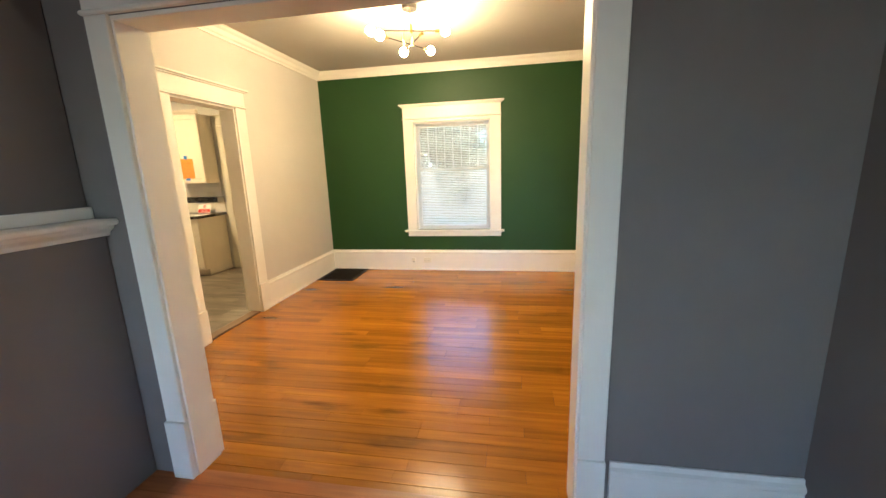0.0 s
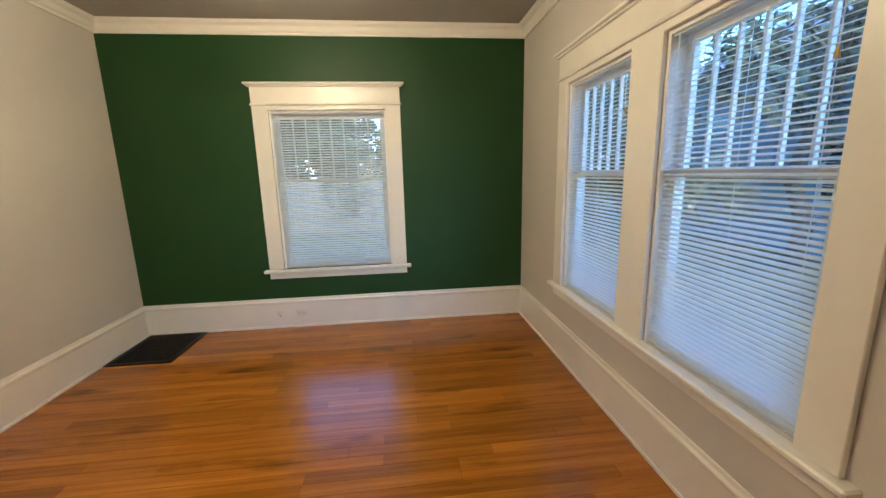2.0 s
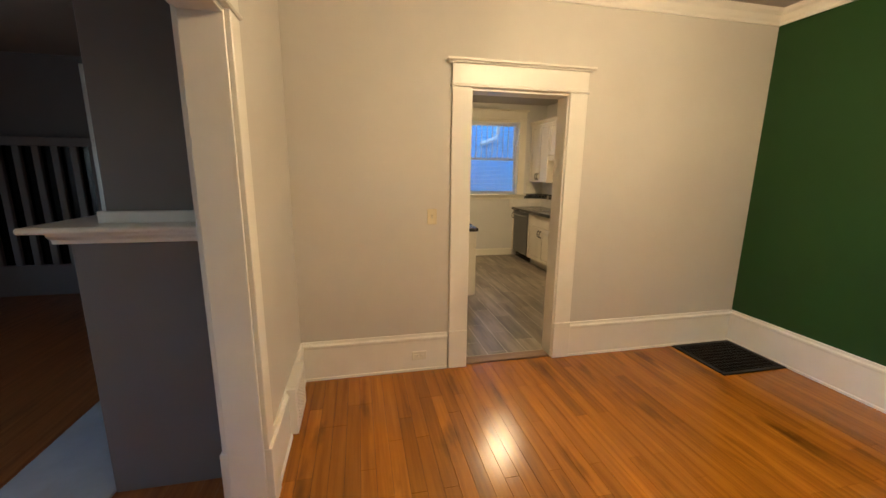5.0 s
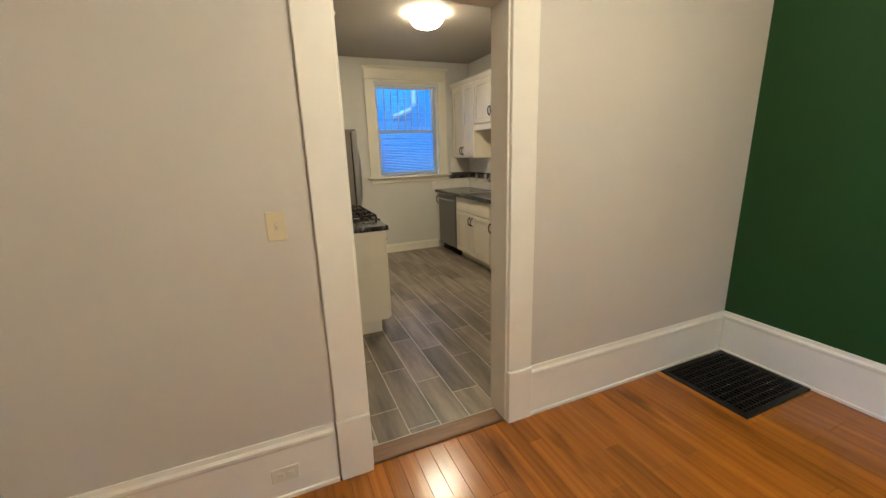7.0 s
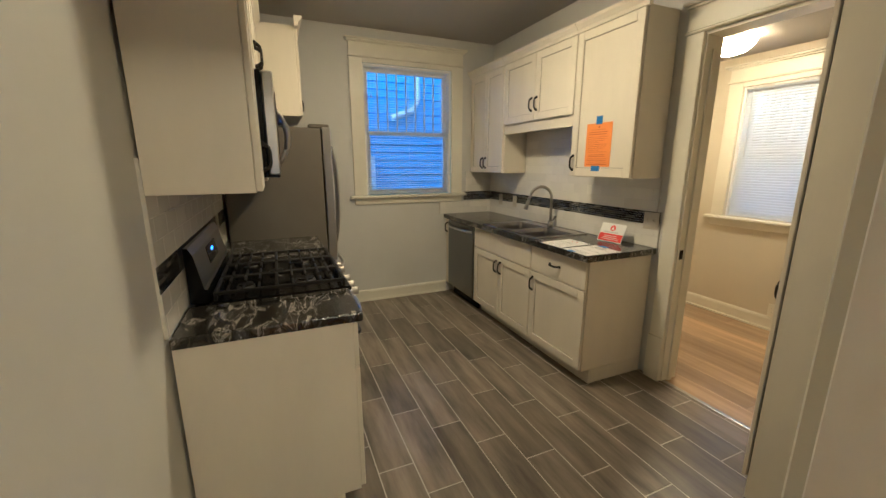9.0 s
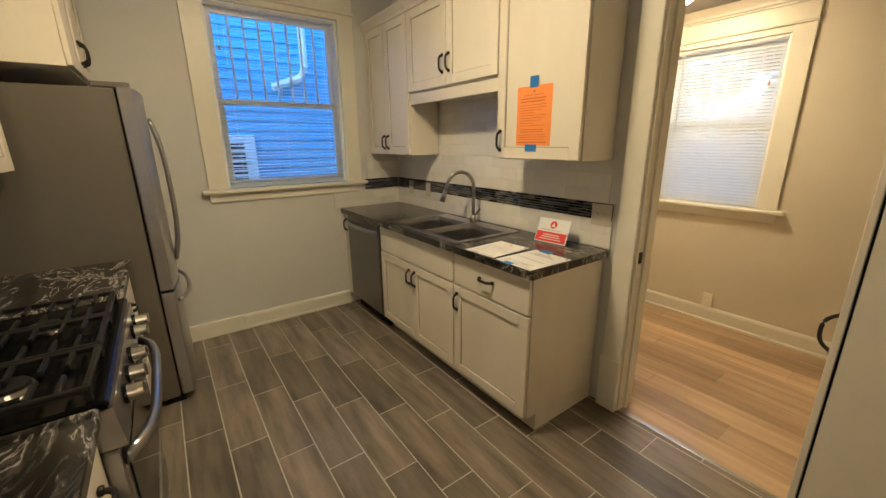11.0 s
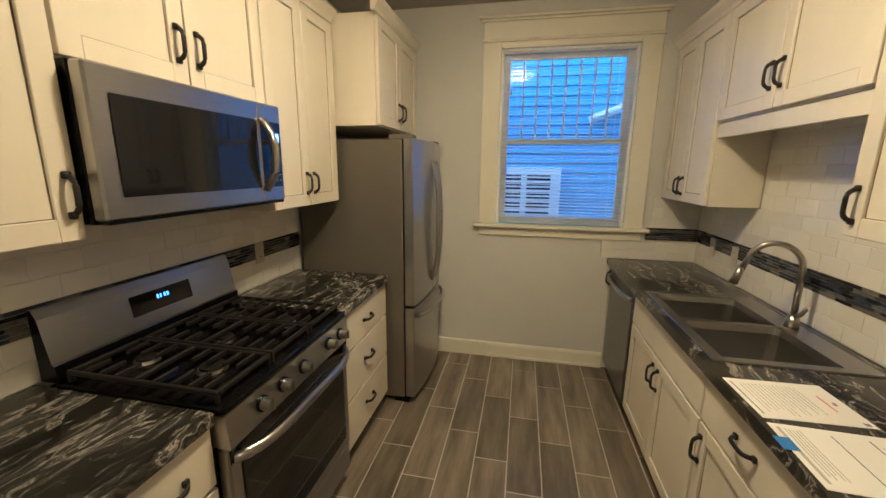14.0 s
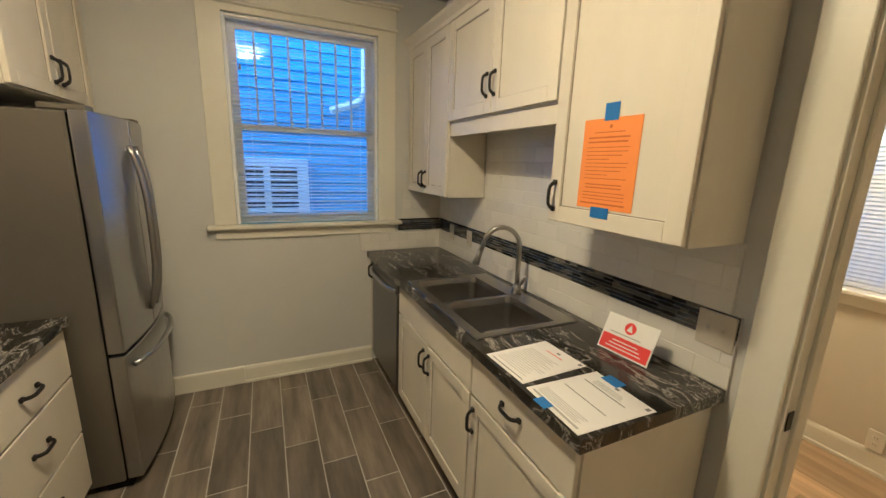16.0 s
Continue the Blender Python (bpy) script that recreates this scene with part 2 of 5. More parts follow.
M_DOME_B = (glow("back_lamp_rim", (1.0, 0.64, 0.32), BACK_LAMP * 0.5), glow("back_lamp_heart", (1.0, 0.66, 0.34), BACK_LAMP * 2.3))
M_CLOCK = glow("clock_digits", (0.05, 0.2, 1.0), 0.6)

# ---- mesh helpers ----
ORIGIN = {}


def bevelled(bm, geom_edges, r, seg=1):
    bmesh.ops.bevel(bm, geom=geom_edges, offset=r, segments=seg, affect="EDGES", profile=0.5)


def box(x0, x1, y0, y1, z0, z1, r=0.0, bm=None, seg=1):
    """A block between the given limits, with bevelled edges, added to bm."""
    bm = bm or bmesh.new()
    x0, x1, y0, y1, z0, z1 = min(x0, x1), max(x0, x1), min(y0, y1), max(y0, y1), min(z0, z1), max(z0, z1)
    m = Matrix.Translation(((x0 + x1) / 2, (y0 + y1) / 2, (z0 + z1) / 2)) @ Matrix.Diagonal((x1 - x0, y1 - y0, z1 - z0, 1))
    made = bmesh.ops.create_cube(bm, size=1, matrix=m)["verts"]
    if r:
        bevelled(bm, list({e for v in made for e in v.link_edges}), min(r, 0.45 * min(x1 - x0, y1 - y0, z1 - z0)), seg)
    return bm


def rod(a, b, r, bm=None, n=10, r2=None):
    """A round bar from a to b."""
    bm = bm or bmesh.new()
    a, b = Vector(a), Vector(b)
    m = Matrix.Translation((a + b) / 2) @ (b - a).to_track_quat("Z", "Y").to_matrix().to_4x4()
    bmesh.ops.create_cone(bm, cap_ends=True, segments=n, radius1=r, radius2=r if r2 is None else r2, depth=(b - a).length, matrix=m)
    return bm


def ball(c, r, bm=None, n=16, sz=1.0):
    bm = bm or bmesh.new()
    bmesh.ops.create_uvsphere(bm, u_segments=n, v_segments=max(6, n // 2), radius=r, matrix=Matrix.Translation(c) @ Matrix.Diagonal((1, 1, sz, 1)))
    return bm


def tube(points, r, bm=None, n=10, flat=1.0, up=(0, 0, 1)):
    """A bar swept along points; flat squeezes its section."""
    bm = bm or bmesh.new()
    pts = [Vector(p) for p in points]
    rings = []
    for i, p in enumerate(pts):
        d = (pts[min(i + 1, len(pts) - 1)] - pts[max(i - 1, 0)]).normalized()
        u = Vector(up)
        if abs(d.dot(u)) > 0.95:
            u = Vector((1, 0, 0)) if abs(d.x) < 0.9 else Vector((0, 1, 0))
        s = d.cross(u).normalized()
        w = s.cross(d).normalized()
        rings.append([bm.verts.new(p + s * math.cos(2 * math.pi * k / n) * r + w * math.sin(2 * math.pi * k / n) * r * flat) for k in range(n)])
    for a, b in zip(rings, rings[1:]):
        for k in range(n):
            bm.faces.new((a[k], a[(k + 1) % n], b[(k + 1) % n], b[k]))
    bm.faces.new(rings[0][::-1])
    bm.faces.new(rings[-1])
    return bm


def extrude_profile(profile, axis, a, b, flip, base, bm=None):
    """A moulding: profile of (out, up) pairs run along axis from a to b; base is the wall's plane and flip the way into the room."""
    bm = bm or bmesh.new()
    ends = []
    for s in (a, b):
        ends.append([bm.verts.new((s, base + flip * o, u) if axis == "x" else (base + flip * o, s, u)) for o, u in profile])
    k = len(profile)
    for i in range(k):
        bm.faces.new((ends[0][i], ends[0][(i + 1) % k], ends[1][(i + 1) % k], ends[1][i]))
    bm.faces.new(ends[0])
    bm.faces.new(ends[1][::-1])
    bmesh.ops.recalc_face_normals(bm, faces=bm.faces[:])
    return bm


def finish(name, bm, material, smooth=False):
    me = bpy.data.meshes.new(name)
    if smooth:
        for f in bm.faces:
            f.smooth = True
    bm.to_mesh(me)
    bm.free()
    for mm in material if isinstance(material, (list, tuple)) else (material,):
        me.materials.append(mm)
    return me


def part(name, bm, material, parent, label="", smooth=False):
    """Links a bmesh, given in world places, as one mesh under a thing or part."""
    o = ORIGIN.get(parent, Vector((0, 0, 0)))
    bmesh.ops.translate(bm, verts=bm.verts[:], vec=-o)
    ob = new(name, finish(name, bm, material, smooth))
    ob.parent = parent
    ORIGIN[ob] = o
    if label:
        ob["label"] = label
    return ob


def thing(name, at, label, category, group="", kind=""):
    ob = new(name)
    ob.location = at
    ob.empty_display_size = 0.1
    ORIGIN[ob] = Vector(at)
    return tagged(ob, label, category, group, kind)


def solid(name, bm, material, label, category, kind="", smooth=False, group=""):
    """A thing of one mesh, with its origin at the mesh's base."""
    xs = [v.co for v in bm.verts]
    c = Vector(((min(v.x for v in xs) + max(v.x for v in xs)) / 2, (min(v.y for v in xs) + max(v.y for v in xs)) / 2, min(v.z for v in xs)))
    bmesh.ops.translate(bm, verts=bm.verts[:], vec=-c)
    ob = new(name, finish(name, bm, material, smooth))
    ob.location = c
    ORIGIN[ob] = c
    return tagged(ob, label, category, group, kind)


def wall(name, x0, x1, y0, y1, z0, z1, holes=(), along="x", mats=None, label="painted plaster wall"):
    """A wall with thickness and openings through it; holes are (from, to, bottom, top) along it. mats: material, or one for each of the two faces."""
    cuts_a = sorted({x0 if along == "x" else y0, x1 if along == "x" else y1, *[h[0] for h in holes], *[h[1] for h in holes]})
    cuts_z = sorted({z0, z1, *[h[2] for h in holes], *[h[3] for h in holes]})
    full = {}
    for i in range(len(cuts_a) - 1):
        for k in range(len(cuts_z) - 1):
            ca, cz = (cuts_a[i] + cuts_a[i + 1]) / 2, (cuts_z[k] + cuts_z[k + 1]) / 2
            full[i, k] = not any(h[0] < ca < h[1] and h[2] < cz < h[3] for h in holes)
    bm = bmesh.new()
    t0, t1 = (y0, y1) if along == "x" else (x0, x1)

    def v(a, t, z):
        return bm.verts.new((a, t, z) if along == "x" else (t, a, z))

    for (i, k), on in full.items():
        if not on:
            continue
        a, b, c, d = cuts_a[i], cuts_a[i + 1], cuts_z[k], cuts_z[k + 1]
        f = bm.faces.new([v(a, t0, c), v(b, t0, c), v(b, t0, d), v(a, t0, d)])
        f.material_index = 0
        f = bm.faces.new([v(a, t1, c), v(a, t1, d), v(b, t1, d), v(b, t1, c)])
        f.material_index = 1
        for di, dk, q in ((-1, 0, [(a, c), (a, d)]), (1, 0, [(b, d), (b, c)]), (0, -1, [(b, c), (a, c)]), (0, 1, [(a, d), (b, d)])):
            if not full.get((i + di, k + dk), False):
                (p, r), (p2, r2) = q
                bm.faces.new([v(p, t0, r), v(p2, t0, r2), v(p2, t1, r2), v(p, t1, r)])
    bmesh.ops.remove_doubles(bm, verts=bm.verts[:], dist=1e-5)
    bmesh.ops.recalc_face_normals(bm, faces=bm.faces[:])
    mats = mats if isinstance(mats, (list, tuple)) else (mats, mats)
    ob = new(name, finish(name, bm, mats))
    return tagged(ob, label, "wall", kind="structure")


# ---- structure ----
WX, EX, NY, SY, DC = -1.70, 2.11, 5.895, 2.0, 2.87      # dining room faces and ceiling
KX, KS, KN, KE, KC = -5.69, 3.15, 5.86, -1.85, 2.75     # kitchen faces and ceiling
BN, BC = 7.52, 2.43                                     # back room north face and ceiling
KF = 0.012                                              # kitchen floor level
LX, LS = -4.70, -3.0                                    # living room west and south faces

N_WIN = (-0.33, 0.75, 0.61, 2.125)
E_WINS = ((2.97, 3.79, 0.61, 2.13), (4.04, 4.83, 0.61, 2.13))
K_WIN = (4.39, 5.34, 1.16, 2.44)
B_WIN = (-4.03, -3.29, 0.99, 2.16)
DOOR = (3.26, 4.045, -0.2, 2.15)
BDOOR = (-3.31, -2.50, -0.2, 2.22)
OPEN = (-0.555, 1.30, -0.2, 2.13)

wall("wall_dining_north", WX - 0.15, EX + 0.15, NY, NY + 0.15, -0.3, 3.0, [N_WIN], "x", (M_GREEN, M_SIDING), "deep green painted plaster wall")
wall("wall_dining_east", EX, EX + 0.15, SY - 0.15, NY, -0.3, 3.0, E_WINS, "y", (M_WALL, M_SIDING), "warm light grey painted plaster wall")
wall("wall_dining_west", WX - 0.15, WX, SY, NY, -0.3, 3.0, [DOOR], "y", (M_KWALL, M_WALL), "warm light grey wall with a kitchen doorway")
wall("wall_dining_south", LX - 0.15, EX, SY - 0.15, SY, -0.3, 3.0, [OPEN], "x", (M_DARK, M_WALL), "wall with a wide cased opening, grey towards the living room")
wall("wall_kitchen_west", KX - 0.15, KX, KS - 0.15, KN + 0.14, -0.3, 3.0, [K_WIN], "y", (M_SIDING, M_KWALL), "pale grey kitchen wall around a window")
wall("wall_kitchen_south", KX, KE, KS - 0.15, KS, -0.3, 3.0, (), "x", (M_KWALL, M_KWALL), "pale grey kitchen wall behind the range")
wall("wall_kitchen_north", KX, KE, KN, KN + 0.14, -0.3, 3.0, [BDOOR], "x", (M_KWALL, M_BWALL), "pale grey kitchen wall with a doorway")
wall("wall_back_north", -4.95, KE, BN, BN + 0.15, -0.3, 3.0, [B_WIN], "x", (M_BWALL, M_SIDING), "warm beige wall with a window")
wall("wall_back_west", -4.95, -4.80, KN + 0.14, BN, -0.3, 3.0, (), "y", (M_SIDING, M_BWALL), "warm beige side wall")
wall("wall_back_east", KE, KE + 0.15, NY + 0.15, BN + 0.15, -0.3, 3.0, (), "y", (M_BWALL, M_SIDING), "warm beige side wall")
wall("wall_living_west", LX - 0.15, LX, LS, SY - 0.15, -0.3, 3.0, (), "y", (M_DARK, M_DARK), "grey living room wall")
wall("wall_living_east", EX, EX + 0.15, LS - 0.15, SY - 0.15, -0.3, 3.0, (), "y", (M_DARK, M_SIDING), "grey living room wall")
L_WIN = (-0.6, 1.4, 0.7, 2.2)
wall("wall_living_south", LX - 0.15, EX, LS - 0.15, LS, -0.3, 3.0, [L_WIN], "x", (M_DARK, M_DARK), "grey living room wall")

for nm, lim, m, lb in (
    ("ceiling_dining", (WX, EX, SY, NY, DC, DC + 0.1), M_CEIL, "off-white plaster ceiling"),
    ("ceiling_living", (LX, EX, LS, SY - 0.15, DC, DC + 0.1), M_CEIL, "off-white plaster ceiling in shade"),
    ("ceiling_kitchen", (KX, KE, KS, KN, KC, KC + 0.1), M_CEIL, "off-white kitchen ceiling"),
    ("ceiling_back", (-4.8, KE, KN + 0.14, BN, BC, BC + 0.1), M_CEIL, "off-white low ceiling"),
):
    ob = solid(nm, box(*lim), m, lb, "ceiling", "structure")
solid("roof", box(-6.2, 2.7, -3.5, 8.0, 3.0, 3.1), M_ROOF, "flat dark roof over the house", "roof", "structure")

# ---- trim ----
BASE_TALL = [(0, 0), (0.028, 0), (0.028, 0.018), (0.019, 0.02), (0.019, 0.25), (0.024, 0.262), (0.024, 0.275), (0.012, 0.285), (0.008, 0.305), (0, 0.305)]
BASE_LOW = [(0, 0), (0.026, 0), (0.026, 0.016), (0.014, 0.02), (0.014, 0.10), (0.01, 0.115), (0.004, 0.125), (0, 0.125)]


def crown(z, s=1.0):
    return [(0, z), (0, z - 0.105 * s), (0.014 * s, z - 0.105 * s), (0.016 * s, z - 0.085 * s), (0.03 * s, z - 0.07 * s), (0.045 * s, z - 0.04 * s), (0.07 * s, z - 0.02 * s), (0.075 * s, z - 0.012 * s), (0.085 * s, z)]


def trim(name, prof, axis, a, b, flip, base, m=M_TRIM, label="white painted moulding", cat="trim", lift=0.0):
    return solid(name, extrude_profile([(o, u + lift) for o, u in prof], axis, a, b, flip, base), m, label, cat, "structure")


BL = "tall white painted baseboard with a moulded top"
trim("baseboard_north", BASE_TALL, "x", WX, EX, -1, NY, label=BL, cat="baseboard")
trim("baseboard_east", BASE_TALL, "y", SY, NY - 0.028, -1, EX, label=BL, cat="baseboard")
trim("baseboard_west_a", BASE_TALL, "y", SY, DOOR[0] - 0.15, 1, WX, label=BL, cat="baseboard")
trim("baseboard_west_b", BASE_TALL, "y", DOOR[1] + 0.135, NY - 0.028, 1, WX, label=BL, cat="baseboard")
trim("baseboard_south_a", BASE_TALL, "x", WX + 0.028, -1.391, 1, SY, label=BL, cat="baseboard")
trim("baseboard_south_b", BASE_TALL, "x", -1.049, OPEN[0] - 0.115, 1, SY, label=BL, cat="baseboard")
trim("baseboard_south_c", BASE_TALL, "x", OPEN[1] + 0.115, EX - 0.028, 1, SY, label=BL, cat="baseboard")
trim("baseboard_living", BASE_TALL, "x", OPEN[1] + 0.12, EX, -1, SY - 0.15, label=BL, cat="baseboard")
CL = "white painted crown moulding under the ceiling"
trim("crown_north", crown(DC), "x", WX, EX, -1, NY, label=CL, cat="crown moulding")
trim("crown_east", crown(DC), "y", SY, NY - 0.012, -1, EX, label=CL, cat="crown moulding")
trim("crown_west", crown(DC), "y", SY, NY - 0.012, 1, WX, label=CL, cat="crown moulding")
trim("crown_south", crown(DC), "x", WX + 0.012, EX - 0.012, 1, SY, label=CL, cat="crown moulding")
KL = "low cream kitchen baseboard"
trim("baseboard_kitchen_west", BASE_LOW, "y", 4.36, 5.28, 1, KX, M_KTRIM, KL, "baseboard", KF)
trim("baseboard_kitchen_west_plain", [(0, 0), (0.02, 0), (0.02, 0.118), (0.016, 0.126), (0, 0.126)], "y", 3.15, 4.358, 1, KX, M_KTRIM, "plain cream kitchen baseboard", "baseboard", KF)
trim("baseboard_kitchen_east", BASE_LOW, "y", KS, DOOR[0] - 0.12, -1, KE, M_KTRIM, KL, "baseboard", KF)
trim("baseboard_back_north", BASE_LOW, "x", -4.8, KE, -1, BN, M_KTRIM, "low cream baseboard", "baseboard", KF)
trim("baseboard_back_west", BASE_LOW, "y", 6.0, BN, 1, -4.8, M_KTRIM, "low cream baseboard", "baseboard", KF)


def casing(name, axis, a0, a1, z0, z1, base, flip, w=0.14, head=0.165, m=M_TRIM, label="", plinth=True, cap=0.04):
    """Flat door casing with a capped head board and plinth blocks, on one face of a wall."""
    c = ((a0 + a1) / 2, base, 0) if axis == "x" else (base, (a0 + a1) / 2, 0)
    root = thing(name, c, label, "door casing", kind="structure")

    def bx(p, q, o0, o1, u, v, r=0.003):
        return box(p, q, base + flip * o0, base + flip * o1, u, v, r) if axis == "x" else box(base + flip * o0, base + flip * o1, p, q, u, v, r)

    ph = 0.315 if plinth else 0.0
    for s, (p, q) in enumerate(((a0 - w, a0), (a1, a1 + w))):
        part("side_casing", bx(p, q, 0, 0.022, z0 + ph, z1), m, root)
        if plinth:
            part("plinth_block", bx(p - 0.004, q + 0.002, 0, 0.034, z0, z0 + ph), m, root)
    part("bead", bx(a0 - w - 0.012, a1 + w + 0.012, 0, 0.034, z1 + 0.001, z1 + 0.019, 0.006), m, root)
    part("head_board", bx(a0 - w, a1 + w, 0, 0.024, z1 + 0.02, z1 + head), m, root)
    part("cap", bx(a0 - w - cap, a1 + w + cap, 0, 0.06, z1 + head + 0.012, z1 + head + 0.03, 0.004), m, root)
    part("cap_moulding", bx(a0 - w - cap * 0.5, a1 + w + cap * 0.5, 0, 0.042, z1 + head, z1 + head + 0.012, 0.004), m, root)
    return root


def lining(name, axis, a0, a1, z0, z1, t0, t1, m=M_TRIM, label="painted door lining", stop=True):
    """Boards that line the sides and head of an opening."""
    root = thing(name, ((a0 + a1) / 2, (t0 + t1) / 2, 0) if axis == "x" else ((t0 + t1) / 2, (a0 + a1) / 2, 0), label, "door frame", kind="structure")

    def bx(p, q, u, v, s0=t0, s1=t1):
        return box(p, q, s0, s1, u, v, 0.002) if axis == "x" else box(s0, s1, p, q, u, v, 0.002)

    part("jamb", bx(a0, a0 + 0.018, z0, z1), m, root)
    part("jamb", bx(a1 - 0.018, a1, z0, z1), m, root)
    part("head_jamb", bx(a0 + 0.018, a1 - 0.018, z1 - 0.018, z1), m, root)
    return root


casing("door_casing_dining", "y", DOOR[0] + 0.008, DOOR[1] - 0.008, 0, 2.15, WX, 1, 0.145, 0.155, label="white flat door casing with capped head, dining side")
casing("door_casing_kitchen", "y", DOOR[0] + 0.008, DOOR[1] - 0.008, KF, 2.15, KE, -1, 0.10, 0.155, M_KTRIM, "cream door casing, kitchen side", False, 0.02)
lining("door_lining_dining", "y", DOOR[0], DOOR[1], 0.0, 2.15, WX - 0.151, WX + 0.001)
casing("opening_casing_dining", "x", OPEN[0] + 0.008, OPEN[1] - 0.008, 0, 2.13, SY, 1, 0.115, 0.165, label="white casing of the wide opening, dining side")
casing("opening_casing_living", "x", OPEN[0] + 0.008, OPEN[1] - 0.008, 0, 2.13, SY - 0.15, -1, 0.105, 0.165, label="white casing of the wide opening, living room side")
lining("opening_lining", "x", OPEN[0], OPEN[1], 0.0, 2.13, SY - 0.151, SY + 0.001, label="white painted lining of the wide opening")
casing("door_casing_back", "x", BDOOR[0] + 0.008, BDOOR[1] - 0.008, KF, 2.22, KN, -1, 0.105, 0.14, M_KTRIM, "cream casing of the back room doorway", True, 0.02)
lb = lining("door_lining_back", "x", BDOOR[0], BDOOR[1], KF, 2.22, KN - 0.001, KN + 0.141, M_KTRIM, "cream door lining with a strike plate")
part("door_stop", box(BDOOR[0] + 0.018, BDOOR[0] + 0.03, KN + 0.05, KN + 0.085, KF, 2.13, 0.002), M_KTRIM, lb)
part("strike_plate", box(BDOOR[0] + 0.018, BDOOR[0] + 0.0215, KN + 0.01, KN + 0.04, 0.88, 0.94, 0.001), M_BLACK, lb, "dark metal strike plate")


def window(name, axis, wins, base, flip, cas=0.14, head=0.165, m=M_TRIM, lites=8, mid=None, label="", depth=0.15, mull=True, capw=0.045):
    """A double-hung window group in one casing: upper sash with upright bars, lower sash plain."""
    a0, a1, z0, z1 = wins[0][0], wins[-1][1], wins[0][2], wins[0][3]
    root = thing(name, ((a0 + a1) / 2, base, z0) if axis == "x" else (base, (a0 + a1) / 2, z0), label, "window", kind="structure")

    def bx(p, q, o0, o1, u, v, r=0.003):
        return box(p, q, base + flip * o0, base + flip * o1, u, v, r) if axis == "x" else box(base + flip * o0, base + flip * o1, p, q, u, v, r)

    part("side_casing", bx(a0 - cas, a0, 0, 0.022, z0, z1 + 0.04), m, root)
    part("side_casing", bx(a1, a1 + cas, 0, 0.022, z0, z1 + 0.04), m, root)
    if len(wins) > 1:
        part("mullion", bx(wins[0][1], wins[1][0], 0, 0.021, z0, z1 + 0.04), m, root)
        part("mullion_core", bx(wins[0][1] + 0.004, wins[1][0] - 0.004, -0.14, -0.002, z0, z1), m, root)
    for w in wins:
        part("top_casing", bx(w[0], w[1], 0, 0.021, z1, z1 + 0.04), m, root)
    part("bead", bx(a0 - cas - 0.012, a1 + cas + 0.012, 0, 0.036, z1 + 0.041, z1 + 0.058, 0.006), m, root)
    part("head_board", bx(a0 - cas, a1 + cas, 0, 0.024, z1 + 0.059, z1 + 0.04 + head), m, root)
    part("cap_moulding", bx(a0 - cas - capw * 0.55, a1 + cas + capw * 0.55, 0, 0.042, z1 + 0.04 + head, z1 + 0.055 + head, 0.004), m, root)
    part("cap", bx(a0 - cas - capw, a1 + cas + capw, 0, 0.062, z1 + 0.055 + head, z1 + 0.075 + head, 0.005), m, root)
    part("window_sill", bx(a0 - cas - 0.045, a1 + cas + 0.045, -0.06, 0.06, z0 - 0.03, z0 - 0.001, 0.007), m, root)
    part("apron", bx(a0 - cas, a1 + cas, 0, 0.02, z0 - 0.095, z0 - 0.031), m, root)
    for w in wins:
        b0, b1 = w[0], w[1]
        zm = mid or (z0 + z1) / 2 + 0.05
        part("jamb_liner", bx(b0, b0 + 0.02, -0.14, -0.004, z0, z1), M_SASH, root)
        part("jamb_liner", bx(b1 - 0.02, b1, -0.14, -0.004, z0, z1), M_SASH, root)
        part("head_liner", bx(b0 + 0.02, b1 - 0.02, -0.14, -0.004, z1 - 0.02, z1), M_SASH, root)
        for nm, u, v, o in (("lower_sash", z0, zm + 0.02, -0.085), ("upper_sash", zm - 0.02, z1 - 0.02, -0.122)):
            bm = bmesh.new()
            for p, q, r, t in ((b0 + 0.02, b0 + 0.065, u, v), (b1 - 0.065, b1 - 0.02, u, v), (b0 + 0.065, b1 - 0.065, u, u + (0.06 if nm[0] == "l" else 0.038)), (b0 + 0.065, b1 - 0.065, v - 0.04, v)):
                bm2 = bx(p, q, o, o + 0.034, r, t, 0.002)
                me = bpy.data.meshes.new("t")
                bm2.to_mesh(me)
                bm2.free()
                bm.from_mesh(me)
                bpy.data.meshes.remove(me)
            sash = part(nm, bm, M_SASH, root, "white painted wooden sash")
            if nm[0] == "u":
                for i in range(1, lites):
                    c = b0 + 0.065 + (b1 - b0 - 0.13) * i / lites
                    part("glazing_bar", bx(c - 0.007, c + 0.007, o + 0.006, o + 0.03, u + 0.038, v - 0.04), M_SASH, sash)
            pane = part("pane", bx(b0 + 0.06, b1 - 0.06, o + 0.014, o + 0.018, u + 0.03, v - 0.035, 0), M_GLASS, sash)
            pane.visible_shadow = False
    return root


window("window_1", "x", [N_WIN], NY, -1, mid=1.475, label="white double-hung window in the green wall")
window("window_2", "y", E_WINS, EX, -1, lites=6, mid=1.49, label="pair of white double-hung windows in one casing")
window("window_3", "y", [K_WIN], KX, 1, 0.13, 0.135, M_KTRIM, 8, 1.79, "cream double-hung kitchen window", capw=0.035)
window("window_5", "x", [(-0.6, 1.4, 0.7, 2.2)], LS, 1, 0.13, 0.165, M_TRIM, 8, label="wide white window in the living room")
window("window_4", "x", [B_WIN], BN, -1, 0.12, 0.125, M_KTRIM, 6, 1.6, "cream double-hung back room window")


